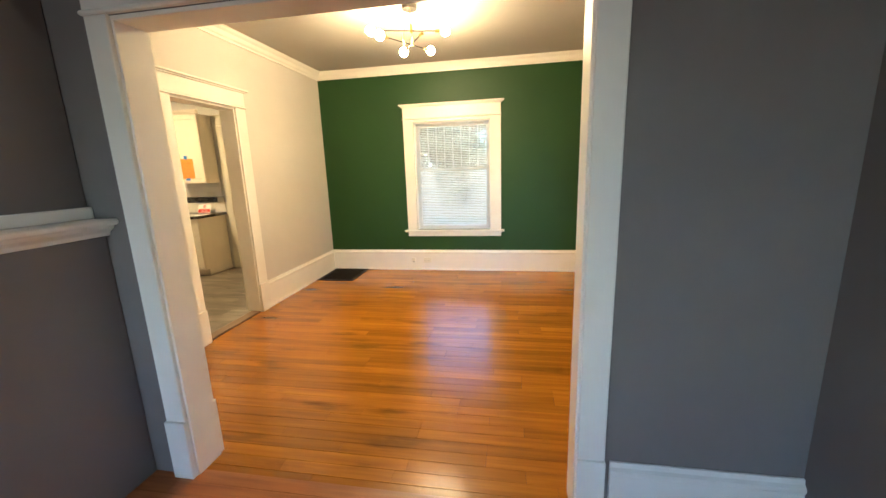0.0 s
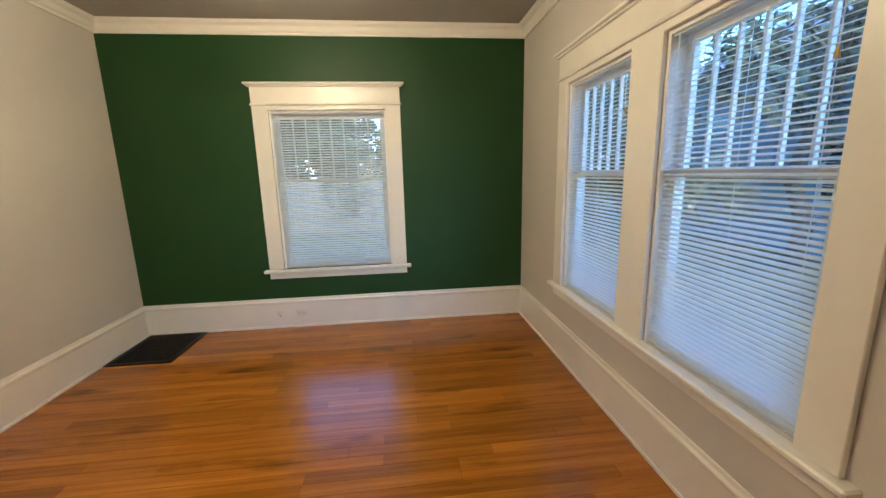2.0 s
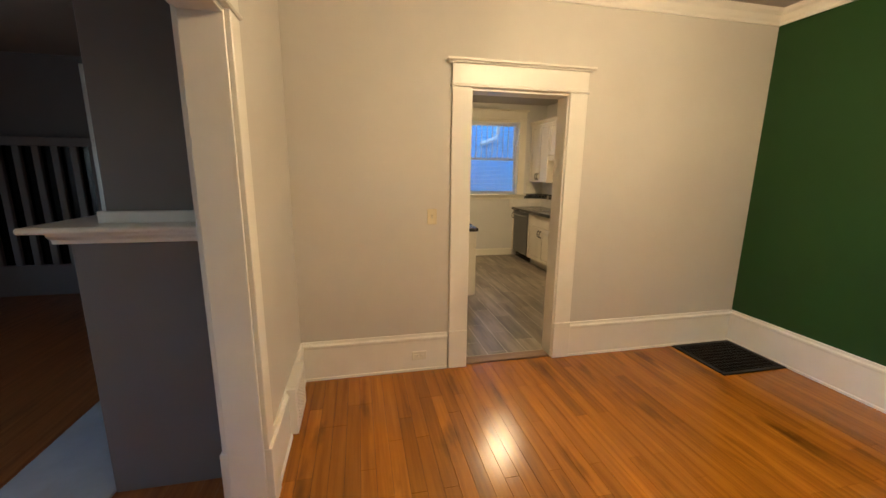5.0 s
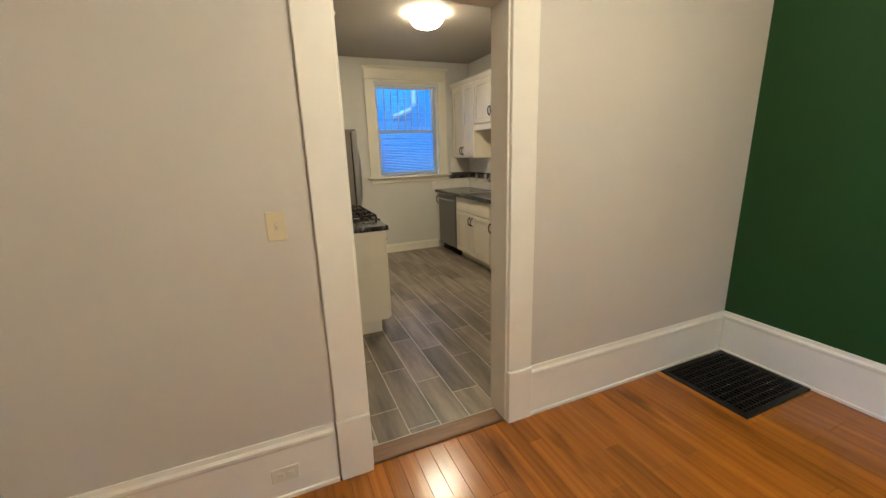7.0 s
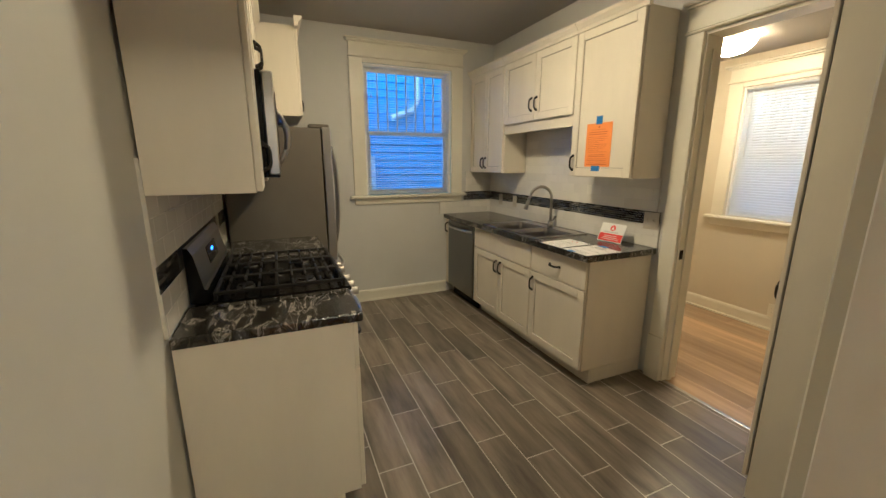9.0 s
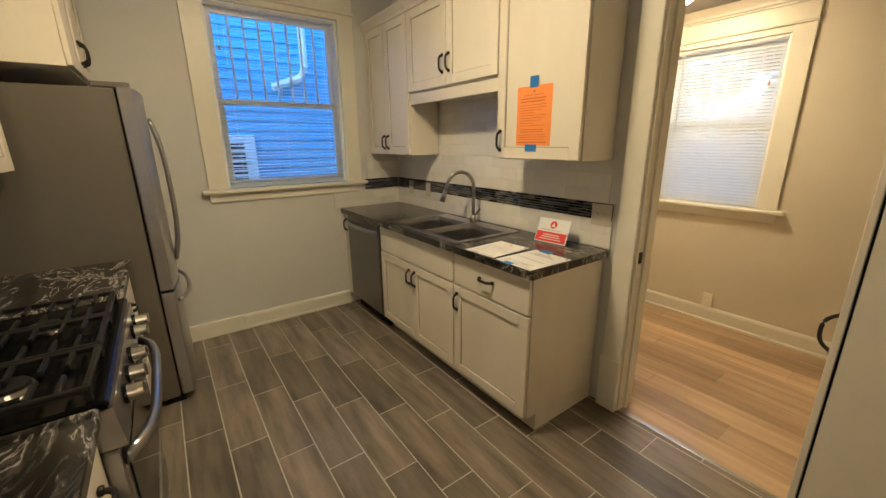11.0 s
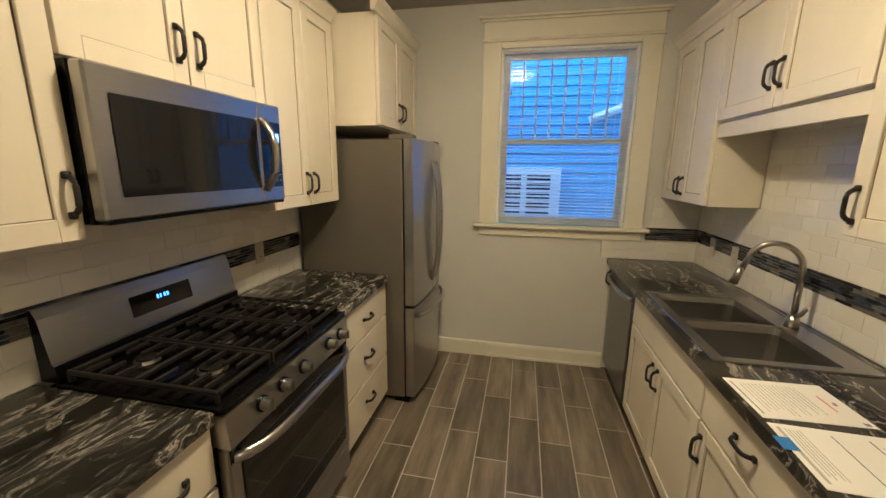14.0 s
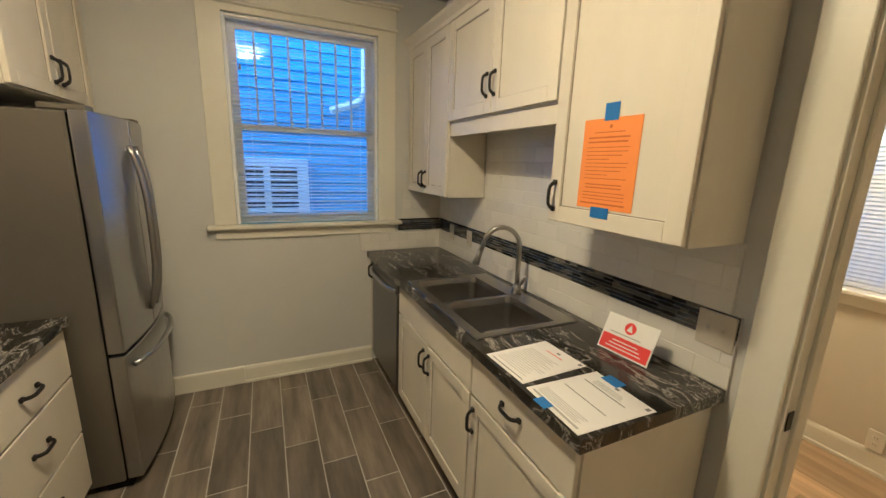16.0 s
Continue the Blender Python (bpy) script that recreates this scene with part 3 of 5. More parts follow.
def blind(axis, w, base, flip, label, tilt=22, off=-0.02, drop=0.0):
    """A venetian mini blind within a window opening; the room-side edge of each slat hangs low."""
    b0, b1, z0, z1 = w[0] + 0.012, w[1] - 0.012, w[2] + drop, w[3]
    o = base + flip * (off - 0.012)
    c = ((b0 + b1) / 2, o, z0) if axis == "x" else (o, (b0 + b1) / 2, z0)
    root = thing("venetian_blind", c, label, "blind", "venetian blinds")

    def bx(p, q, t0, t1, u, v, r=0.002):
        return box(p, q, o + t0, o + t1, u, v, r) if axis == "x" else box(o + t0, o + t1, p, q, u, v, r)

    part("head_rail", bx(b0, b1, -0.014, 0.014, z1 - 0.03, z1 - 0.003), M_SLAT, root)
    part("bottom_rail", bx(b0 + 0.003, b1 - 0.003, -0.013, 0.013, z0 + 0.004, z0 + 0.017), M_SLAT, root)
    n = int((z1 - z0 - 0.06) / 0.0235)
    half = 0.0125
    bm = bmesh.new()
    ca, sa = math.cos(radians(tilt)), math.sin(radians(tilt))
    ln = (b1 - b0) / 2 - 0.004
    prof = [(-half, 0), (0, 0.0022), (half, 0), (half, 0.0007), (0, 0.003), (-half, 0.0007)]
    ring = []
    for e in (-ln, ln):
        vs = []
        for s, u in prof:
            s2, u2 = s * ca + u * sa, -s * sa + u * ca
            s2 *= flip
            vs.append(bm.verts.new((e, s2, u2) if axis == "x" else (s2, e, u2)))
        ring.append(vs)
    for i in range(6):
        bm.faces.new((ring[0][i], ring[0][(i + 1) % 6], ring[1][(i + 1) % 6], ring[1][i]))
    bm.faces.new(ring[0])
    bm.faces.new(ring[1][::-1])
    bmesh.ops.recalc_face_normals(bm, faces=bm.faces[:])
    me = finish("slat", bm, M_SLAT)
    for i in range(n):
        s = new("slat", me)
        s.parent = root
        s.location = (0, 0, 0.028 + 0.0235 * i)
        s.rotation_euler = (random.uniform(-0.012, 0.012), 0, 0) if axis == "x" else (0, random.uniform(-0.012, 0.012), 0)
    for fr in (0.12, 0.5, 0.88):
        c0 = b0 + (b1 - b0) * fr
        part("cord", bx(c0 - 0.0012, c0 + 0.0012, 0.0125, 0.0145, z0 + 0.01, z1 - 0.02, 0), M_SLAT, root)
    wx = b0 + 0.06
    top, bot = (wx, o + flip * 0.022, z1 - 0.03), (wx + 0.01, o + flip * 0.026, z1 - 0.62)
    if axis == "y":
        top, bot = (o + flip * 0.022, b1 - 0.06, z1 - 0.03), (o + flip * 0.026, b1 - 0.065, z1 - 0.62)
    part("wand", rod(top, bot, 0.0035, None, 6), M_SLAT, root, "clear plastic tilt wand")
    ba = b1 - 0.07 if axis == "x" else b0 + 0.07
    tp = (ba, o + flip * 0.02, z1 - 0.03) if axis == "x" else (o + flip * 0.02, ba, z1 - 0.03)
    bt = (ba, o + flip * 0.02, z1 - 0.28) if axis == "x" else (o + flip * 0.02, ba, z1 - 0.28)
    part("pull_cord", rod(tp, bt, 0.0015, None, 5), M_SLAT, root)
    part("cord_tassel", rod(bt, (bt[0], bt[1], bt[2] - 0.035), 0.004, None, 8, 0.009), M_GOLD, root, "small wooden cord tassel")
    return root


blind("x", N_WIN, NY, -1, "white mini blind with open slats in the green wall's window", 34)
for w in E_WINS:
    blind("y", w, EX, -1, "white mini blind with open slats in the paired window")
blind("y", K_WIN, KX, 1, "white mini blind with open slats in the kitchen window", 12)
blind("x", B_WIN, BN, -1, "white mini blind, nearly closed, in the back room", 62)


# ---- dining room things ----
def outlet(axis, a, z, base, flip, wide=True, m=M_PLATE, kind="outlet", label="", gangs=1):
    """A wall plate: duplex outlet lying or standing, or a toggle switch."""
    w, h = (0.115, 0.07) if wide else (0.07 + 0.046 * (gangs - 1), 0.115)
    at = (a, base, z) if axis == "x" else (base, a, z)
    root = thing("light_switch" if kind == "switch" else "wall_outlet", at, label or "white outlet plate set in the baseboard", "switch" if kind == "switch" else "outlet")

    def bx(p, q, o0, o1, u, v, r=0.002):
        return box(p, q, base + flip * o0, base + flip * o1, u, v, r) if axis == "x" else box(base + flip * o0, base + flip * o1, p, q, u, v, r)

    part("plate", bx(a - w / 2, a + w / 2, 0, 0.006, z - h / 2, z + h / 2), m, root)
    if kind == "switch":
        for g in range(gangs):
            c = a + (g - (gangs - 1) / 2) * 0.046
            # raised slab; its taupe colour paints the shade around the toggle
            part("toggle_slot", bx(c - 0.006, c + 0.006, 0.006, 0.0075, z - 0.013, z + 0.013, 0.001), M_TAUPE, root, "toggle slot with its shade in taupe colour")
            part("toggle", bx(c - 0.004, c + 0.004, 0.0075, 0.018, z - 0.001, z + 0.011, 0.002), m, root)
            for e in (-0.03, 0.03):
                part("screw", bx(c - 0.003, c + 0.003, 0.006, 0.0075, z + e - 0.003, z + e + 0.003, 0.001), m, root)
    else:
        for s in (-0.02, 0.02):
            c, d = (a + s, z) if wide else (a, z + s)
            part("socket", bx(c - 0.014, c + 0.014, 0.006, 0.009, d - 0.014, d + 0.014, 0.004), m, root)
            for e in (-0.005, 0.005):
                part("slot", bx(c + e - 0.001, c + e + 0.001, 0.009, 0.0096, d - 0.004, d + 0.004, 0), M_BLACK, root)
    return root


outlet("y", 2.885, 0.13, WX + 0.019, 1)
outlet("y", 4.125, 0.13, WX + 0.019, 1)
outlet("x", -0.20, 0.15, NY - 0.019, -1)
outlet("y", 2.985, 1.23, WX, 1, False, M_IVORY, "switch", "ivory toggle light switch plate on the grey wall")
jack = thing("phone_jack", (-0.41, NY - 0.019, 0.16), "small white phone jack box on the baseboard", "wall jack")
part("housing", box(-0.435, -0.385, NY - 0.042, NY - 0.019, 0.135, 0.19, 0.006), M_PLATE, jack)
part("port", box(-0.42, -0.40, NY - 0.036, NY - 0.024, 0.128, 0.1345, 0.001), M_BLACK, jack, "dark port")

# floor grate in the corner
gx0, gx1, gy0, gy1 = -1.665, -1.13, 5.235, 5.862
grate = thing("floor_grate", ((gx0 + gx1) / 2, (gy0 + gy1) / 2, 0.002), "square black iron return-air grate in the wooden floor", "floor grate")
# black sheet laid on the floor, painting the shaft's darkness under the bars
part("pan", box(gx0 + 0.01, gx1 - 0.01, gy0 + 0.01, gy1 - 0.01, 0.001, 0.003), M_BLACK, grate, "black sheet for the shade in the duct below")
for p, q, r, s in ((gx0, gx0 + 0.035, gy0, gy1), (gx1 - 0.035, gx1, gy0, gy1), (gx0 + 0.035, gx1 - 0.035, gy0, gy0 + 0.035), (gx0 + 0.035, gx1 - 0.035, gy1 - 0.035, gy1)):
    part("frame_bar", box(p, q, r, s, 0.001, 0.012, 0.003), M_GRATE, grate)
for i in range(18):
    y = gy0 + 0.05 + i * (gy1 - gy0 - 0.1) / 17
    part("grate_bar", box(gx0 + 0.035, gx1 - 0.035, y - 0.004, y + 0.004, 0.003, 0.010, 0.001), M_GRATE, grate)
for i in range(10):
    x = gx0 + 0.06 + i * (gx1 - gx0 - 0.12) / 9
    part("cross_bar", box(x - 0.003, x + 0.003, gy0 + 0.035, gy1 - 0.035, 0.003, 0.0085, 0.001), M_GRATE, grate)

# register standing proud of the south baseboard
RX0, RX1, RP = -1.39, -1.05, 0.062
reg = thing("wall_register", ((RX0 + RX1) / 2, SY, 0.015), "white wall register grille standing proud of the baseboard", "wall vent")
for p, q, u, v in ((RX0, RX0 + 0.03, 0.015, 0.31), (RX1 - 0.03, RX1, 0.015, 0.31), (RX0 + 0.03, RX1 - 0.03, 0.015, 0.05), (RX0 + 0.03, RX1 - 0.03, 0.27, 0.31)):
    part("frame_bar", box(p, q, SY, SY + RP, u, v, 0.004), M_TRIM, reg)
# wall is solid here; a near-black sheet paints the shade behind the grille
part("backing", box(RX0 + 0.03, RX1 - 0.03, SY, SY + 0.012, 0.05, 0.27), M_GRATE, reg, "dark sheet for the shade in the duct opening")
for i in range(9):
    z = 0.06 + i * 0.0235
    part("slat", box(RX0 + 0.03, RX1 - 0.03, SY + RP - 0.022, SY + RP - 0.004, z, z + 0.007, 0.001), M_TRIM, reg)
for i in range(8):
    x = RX0 + 0.05 + i * 0.034
    part("upright_bar", box(x, x + 0.006, SY + RP - 0.02, SY + RP - 0.002, 0.05, 0.27, 0.001), M_TRIM, reg)

# chandelier with crossed rods
CC = (0.16, 3.98)
ch = thing("chandelier", (CC[0], CC[1], 2.57), "brass and black chandelier of crossed rods with five lit globe bulbs", "chandelier")
part("canopy", rod((CC[0], CC[1], DC), (CC[0], CC[1], DC - 0.035), 0.065, None, 28), M_DARKMETAL, ch, smooth=False)
RODS = (((-0.13, 3.77), (0.47, 3.95), 2.63), ((-0.06, 3.79), (0.265, 4.33), 2.595), ((0.035, 4.20), (0.33, 3.72), 2.565))
for k, (a, b, z) in enumerate(RODS):
    A, B = Vector((*a, z)), Vector((*b, z))
    d = (B - A).normalized()
    part("rod", rod(A + d * 0.03, B - d * 0.03, 0.0045, None, 10), M_DARKMETAL, ch)
    mid = A.lerp(B, min(0.9, max(0.1, (Vector((CC[0], CC[1], z)) - A).dot(d) / (B - A).length)))
    part("hub", rod(mid - Vector((0, 0, 0.02)), mid + Vector((0, 0, 0.05)), 0.011, None, 12), M_GOLD, ch, "brass hub")
    part("hanger", rod(mid + Vector((0, 0, 0.05)), (mid.x * 0.4 + CC[0] * 0.6, mid.y * 0.4 + CC[1] * 0.6, DC - 0.035), 0.002, None, 6), M_GOLD, ch)
    for e, s in ((A, d), (B, -d)):
        part("socket", rod(e + s * 0.035, e + s * 0.085, 0.014, None, 14), M_GOLD, ch, "brass socket")
        if not (k == 2 and e is B):
            part("bulb", ball(e, 0.04, None, 18), M_BULB, ch, "lit globe bulb", smooth=True)

# ---- living room ----
fp = thing("fireplace", (-1.6, 1.55, 0), "grey painted fireplace with a white moulded mantel shelf", "fireplace")
part("breast", box(-2.40, -0.79, 1.25, SY - 0.151, 0, 1.245, 0.006), M_DARK, fp)
part("chimney", box(-2.30, -0.86, 1.36, SY - 0.151, 1.325, DC, 0.006), M_DARK, fp)
part("bed_moulding", extrude_profile([(0, 1.245), (0.02, 1.245), (0.025, 1.262), (0.05, 1.28), (0.055, 1.295), (0, 1.295)], "y", 1.20, SY - 0.152, 1, -0.79), M_TRIM, fp)
part("front_moulding", box(-2.45, -0.79, 1.19, 1.249, 1.246, 1.295, 0.01), M_TRIM, fp)
part("shelf", box(-2.5, -0.70, 1.12, SY - 0.153, 1.295, 1.322, 0.008), M_TRIM, fp, "white painted mantel shelf")
part("back_rail", box(-0.859, -0.83, 1.34, SY - 0.153, 1.3225, 1.375, 0.004), M_TRIM, fp)
part("hearth", box(-2.5, -0.70, 0.70, 1.249, 0.003, 0.02, 0.004), M_HEARTH, fp, "pale tiled hearth")
# no recess here: a thin black slab paints the firebox's inner shade
part("firebox", box(-1.95, -1.25, 1.235, 1.248, 0.02, 0.75, 0.002), M_BLACK, fp, "flat black slab painted as the firebox's shade")

rail = thing("stair_railing", (-4.35, -1.2, 0), "grey painted stair railing with dark gaps", "railing")
part("curb", box(-4.45, -4.38, -2.4, -0.35, 0.003, 0.38, 0.004), M_DARK, rail)
part("top_rail", box(-4.47, -4.36, -2.4, -0.35, 1.80, 1.90, 0.006), M_DARK, rail)
# added black sheet: the darkness between the balusters is put in by colour
part("backing", box(-4.49, -4.46, -2.4, -0.35, 0.003, 1.86, 0.002), M_BLACK, rail, "black sheet giving the shade behind the balusters")
for i in range(11):
    y = -2.35 + i * 0.19
    part("baluster", box(-4.44, -4.39, y - 0.035, y + 0.035, 0.38, 1.80, 0.004), M_DARK, rail)
part("newel", box(-4.5, -4.36, -0.62, -0.5, 0.003, 2.72, 0.005), M_TRIM, rail, "white post")

# ---- kitchen cabinets ----
def fbox(axis_y, s, x0, x1, o0, o1, z0, z1, r=0.002):
    """A block in front of the plane y = axis_y; s is the way out of the cabinet."""
    return box(x0, x1, axis_y + s * o0, axis_y + s * o1, z0, z1, r)


def pull(parent, fy, s, x, z, upright=True, n=0.10):
    """A bowed black pull with two feet."""
    pts = []
    for i in range(13):
        u = i / 12 * 2 - 1
        o = 0.004 + 0.027 * (1 - abs(u) ** 5)
        pts.append((x, fy + s * o, z + u * n / 2) if upright else (x + u * n / 2, fy + s * o, z))
    bm = tube(pts, 0.0058, None, 8, 1.35)
    for e in (-1, 1):
        c = (x, z + e * n / 2) if upright else (x + e * n / 2, z)
        box(c[0] - 0.0095, c[0] + 0.0095, fy, fy + s * 0.012, c[1] - 0.0095, c[1] + 0.0095, 0.003, bm)
    return part("handle", bm, M_PULL, parent, "bowed black metal pull", smooth=True)


def shaker(root, fy, s, x0, x1, z0, z1, hx=None, hz=None, upright=True, name="door", flat=False, rail_w=0.058):
    """A door or drawer front: frame and recessed panel, or one flat slab."""
    if flat:
        d = part(name, fbox(fy, s, x0, x1, 0.001, 0.02, z0, z1, 0.003), M_CAB, root)
    else:
        d = part(name, fbox(fy, s, x0 + 0.004, x1 - 0.004, 0.001, 0.011, z0 + 0.004, z1 - 0.004, 0), M_CAB, root)
        for nm, p, q, u, v in (("stile", x0, x0 + rail_w, z0, z1), ("stile", x1 - rail_w, x1, z0, z1),
                               ("rail", x0 + rail_w, x1 - rail_w, z0, z0 + rail_w), ("rail", x0 + rail_w, x1 - rail_w, z1 - rail_w, z1)):
            part(nm, fbox(fy, s, p, q, 0.0015, 0.021, u, v, 0.002), M_CAB, d)
        gl = bmesh.new()
        a, b, c, e = x0 + rail_w, x1 - rail_w, z0 + rail_w, z1 - rail_w
        for p, q, u, v in ((a, a + 0.003, c, e), (b - 0.003, b, c, e), (a, b, c, c + 0.003), (a, b, e - 0.003, e)):
            box(p, q, fy + s * 0.0112, fy + s * 0.0125, u, v, 0, gl)
        part("glaze_line", gl, M_GLAZE, d, "dark glaze in the panel groove")
    if hx is not None:
        pull(d, fy + s * 0.0205, s, hx, hz, upright)
    return d


def base_unit(name, x0, x1, fy, s, wall_y, fronts, label, group="", top=0.884):
    root = thing(name, ((x0 + x1) / 2, (fy + wall_y) / 2, KF), label, "base cabinet", group)
    part("body", box(x0, x1, fy, wall_y, 0.115, top, 0.001), M_CAB, root)
    part("toe_kick", box(x0, x1, fy - s * 0.07, wall_y, KF + 0.001, 0.114), M_CAB, root)
    for f in fronts:
        shaker(root, fy, s, *f[:4], **f[4])
    return root


RW, LW = KN - 0.012, KS + 0.012          # tiled wall faces
RF, LF = 5.30, 3.755                     # cabinet box fronts on both sides
SB = base_unit("sink_cabinet", -4.985, -4.055, RF, -1, RW, [
    (-4.98, -4.06, 0.69, 0.875, dict(flat=True, name="false_drawer")),
    (-4.98, -4.523, 0.125, 0.68, dict(hx=-4.555, hz=0.585)),
    (-4.517, -4.06, 0.125, 0.68, dict(hx=-4.485, hz=0.585))], "antique white sink base cabinet with two shaker doors", "base cabinets", 0.70)
DB = base_unit("drawer_cabinet", -4.052, -3.47, RF, -1, RW, [
    (-4.047, -3.475, 0.69, 0.875, dict(flat=True, name="drawer", hx=-3.77, hz=0.785, upright=False)),
    (-4.047, -3.475, 0.125, 0.68, dict(hx=-4.015, hz=0.585))], "antique white base cabinet with a drawer and a shaker door", "base cabinets")
FL = thing("filler_cabinet", (-5.64, 5.55, KF), "narrow antique white base cabinet in the corner", "base cabinet", "base cabinets")
part("body", box(KX + 0.015, -5.60, RF, RW, 0.115, 0.884), M_CAB, FL)
part("toe_kick", box(KX + 0.015, -5.60, RF + 0.07, RW, KF + 0.001, 0.114), M_CAB, FL)
fd = part("door", fbox(RF, -1, KX + 0.018, -5.603, 0.001, 0.02, 0.125, 0.875), M_CAB, FL)
pull(fd, RF - 0.02, -1, -5.63, 0.78)
base_unit("three_drawer_cabinet", -4.825, -4.19, LF, 1, LW, [
    (-4.82, -4.195, 0.67, 0.875, dict(flat=True, name="drawer", hx=-4.51, hz=0.77, upright=False)),
    (-4.82, -4.195, 0.40, 0.66, dict(flat=True, name="drawer", hx=-4.51, hz=0.545, upright=False)),
    (-4.82, -4.195, 0.125, 0.39, dict(flat=True, name="drawer", hx=-4.51, hz=0.275, upright=False))], "antique white base cabinet with three drawers", "base cabinets")
base_unit("end_cabinet", -3.415, -3.105, LF, 1, LW, [
    (-3.41, -3.11, 0.69, 0.875, dict(flat=True, name="drawer", hx=-3.26, hz=0.785, upright=False)),
    (-3.41, -3.11, 0.125, 0.68, dict(hx=-3.375, hz=0.585))], "narrow antique white end cabinet beside the range", "base cabinets")


def wall_unit(name, x0, x1, fy, s, wall_y, z0, z1, doors, label, crown_ends=(0, 0), ctop=0.055):
    root = thing(name, ((x0 + x1) / 2, (fy + wall_y) / 2, z0), label, "wall cabinet", "wall cabinets")
    part("body", box(x0, x1, fy, wall_y, z0, z1, 0.0015), M_CAB, root)
    for d in doors:
        shaker(root, fy, s, *d[:4], **d[4])
    pr = [(0.0, z1 - 0.012), (0.024, z1 - 0.012), (0.028, z1 + 0.008), (0.052, z1 + 0.036), (0.058, z1 + ctop), (0.0, z1 + ctop)]
    part("crown", extrude_profile(pr, "x", x0 - crown_ends[0], x1 + crown_ends[1], s, fy), M_CAB, root)
    return root


RU, LU = 5.592, 3.465
TOP = 2.385
wall_unit("wall_cabinet", KX + 0.004, -4.99, RU, -1, RW, 1.39, TOP, [
    (KX + 0.03, -5.345, 1.395, TOP - 0.015, dict(hx=-5.375, hz=1.49)),
    (-5.339, -4.994, 1.395, TOP - 0.015, dict(hx=-5.31, hz=1.49))], "antique white two-door wall cabinet beside the window")
vu = wall_unit("wall_cabinet", -4.987, -4.033, RU, -1, RW, 1.83, TOP, [
    (-4.983, -4.513, 1.84, TOP - 0.015, dict(hx=-4.545, hz=1.97)),
    (-4.507, -4.037, 1.84, TOP - 0.015, dict(hx=-4.475, hz=1.97))], "short antique white wall cabinet above the sink with a valance")
part("valance", box(-4.987, -4.033, RU, RU + 0.02, 1.755, 1.829, 0.002), M_CAB, vu)
wall_unit("wall_cabinet", -4.03, -3.475, RU, -1, RW, 1.39, TOP, [
    (-4.026, -3.48, 1.395, TOP - 0.015, dict(hx=-3.995, hz=1.49))], "antique white one-door wall cabinet with an orange notice", (0, 0.02))
wall_unit("wall_cabinet", -3.40, -3.10, LU, 1, LW, 1.39, TOP, [
    (-3.396, -3.105, 1.395, TOP - 0.015, dict(hx=-3.37, hz=1.51))], "narrow antique white wall cabinet", (0, 0.02))
wall_unit("wall_cabinet", -4.178, -3.403, LU, 1, LW, 1.84, TOP, [
    (-4.174, -3.793, 1.845, TOP - 0.015, dict(hx=-3.83, hz=1.965)),
    (-3.787, -3.407, 1.845, TOP - 0.015, dict(hx=-3.75, hz=1.965))], "short antique white wall cabinet above the microwave")
wall_unit("wall_cabinet", -4.82, -4.181, LU, 1, LW, 1.38, TOP, [
    (-4.816, -4.503, 1.385, TOP - 0.015, dict(hx=-4.535, hz=1.50)),
    (-4.497, -4.185, 1.385, TOP - 0.015, dict(hx=-4.465, hz=1.50))], "antique white two-door wall cabinet beside the refrigerator")
wall_unit("wall_cabinet", -5.62, -4.835, 3.735, 1, LW, 1.825, 2.43, [
    (-5.616, -5.23, 1.83, 2.415, dict(hx=-5.265, hz=1.94)),
    (-5.224, -4.839, 1.83, 2.415, dict(hx=-5.19, hz=1.94))], "deep antique white wall cabinet above the refrigerator", (0.0, 0.05))

# tall pantry by the back doorway
pn = thing("pantry_cabinet", (-2.2, 5.57, KF), "tall antique white pantry cabinet with a black pull", "cabinet")
part("body", box(-2.483, KE - 0.005, 5.35, 5.80, KF + 0.002, 2.2, 0.002), M_CAB, pn)
bm = box(-2.505, -2.489, 5.345, 5.805, 0.12, 2.19, 0.002)
pd = part("door", bm, M_CAB, pn)
# not a seal: black filler that paints the shaded gap at the door
part("gasket", box(-2.489, -2.483, 5.362, 5.79, 0.13, 2.18), M_BLACK, pn, "black strip for the shaded gap behind the door")
pts = [(-2.509 - 0.03 * (1 - abs(i / 6 - 1) ** 3.2), 5.41, 0.97 + (i / 6 - 1) * 0.055) for i in range(13)]
bm = tube(pts, 0.0055, None, 8)
for e in (-1, 1):
    box(-2.513, -2.505, 5.402, 5.418, 0.97 + e * 0.055 - 0.008, 0.97 + e * 0.055 + 0.008, 0.002, bm)
part("handle", bm, M_PULL, pd, "bowed black metal pull", smooth=True)

# ---- worktops ----
def worktop(name, x0, x1, y0, y1, label, hole=None):
    if hole:
        hx0, hx1, hy0, hy1 = hole
        bm = bmesh.new()
        for lim in ((x0, hx0, y0, y1), (hx1, x1, y0, y1), (hx0, hx1, y0, hy0), (hx0, hx1, hy1, y1)):
            box(*lim, 0.885, 0.925, 0, bm)
        bmesh.ops.remove_doubles(bm, verts=bm.verts[:], dist=1e-5)
        inner = [f for f in bm.faces if f.normal.x and len([e for e in f.edges if len(e.link_faces) > 2]) >= 4]
        bmesh.ops.delete(bm, geom=inner, context="FACES_ONLY")
    else:
        bm = box(x0, x1, y0, y1, 0.885, 0.925, 0.008, None, 2)
    return solid(name, bm, M_COUNTER, label, "countertop")


CT = "black marbled laminate worktop with pale veins"
SINK = (-4.835, -4.035, 5.285, 5.80)
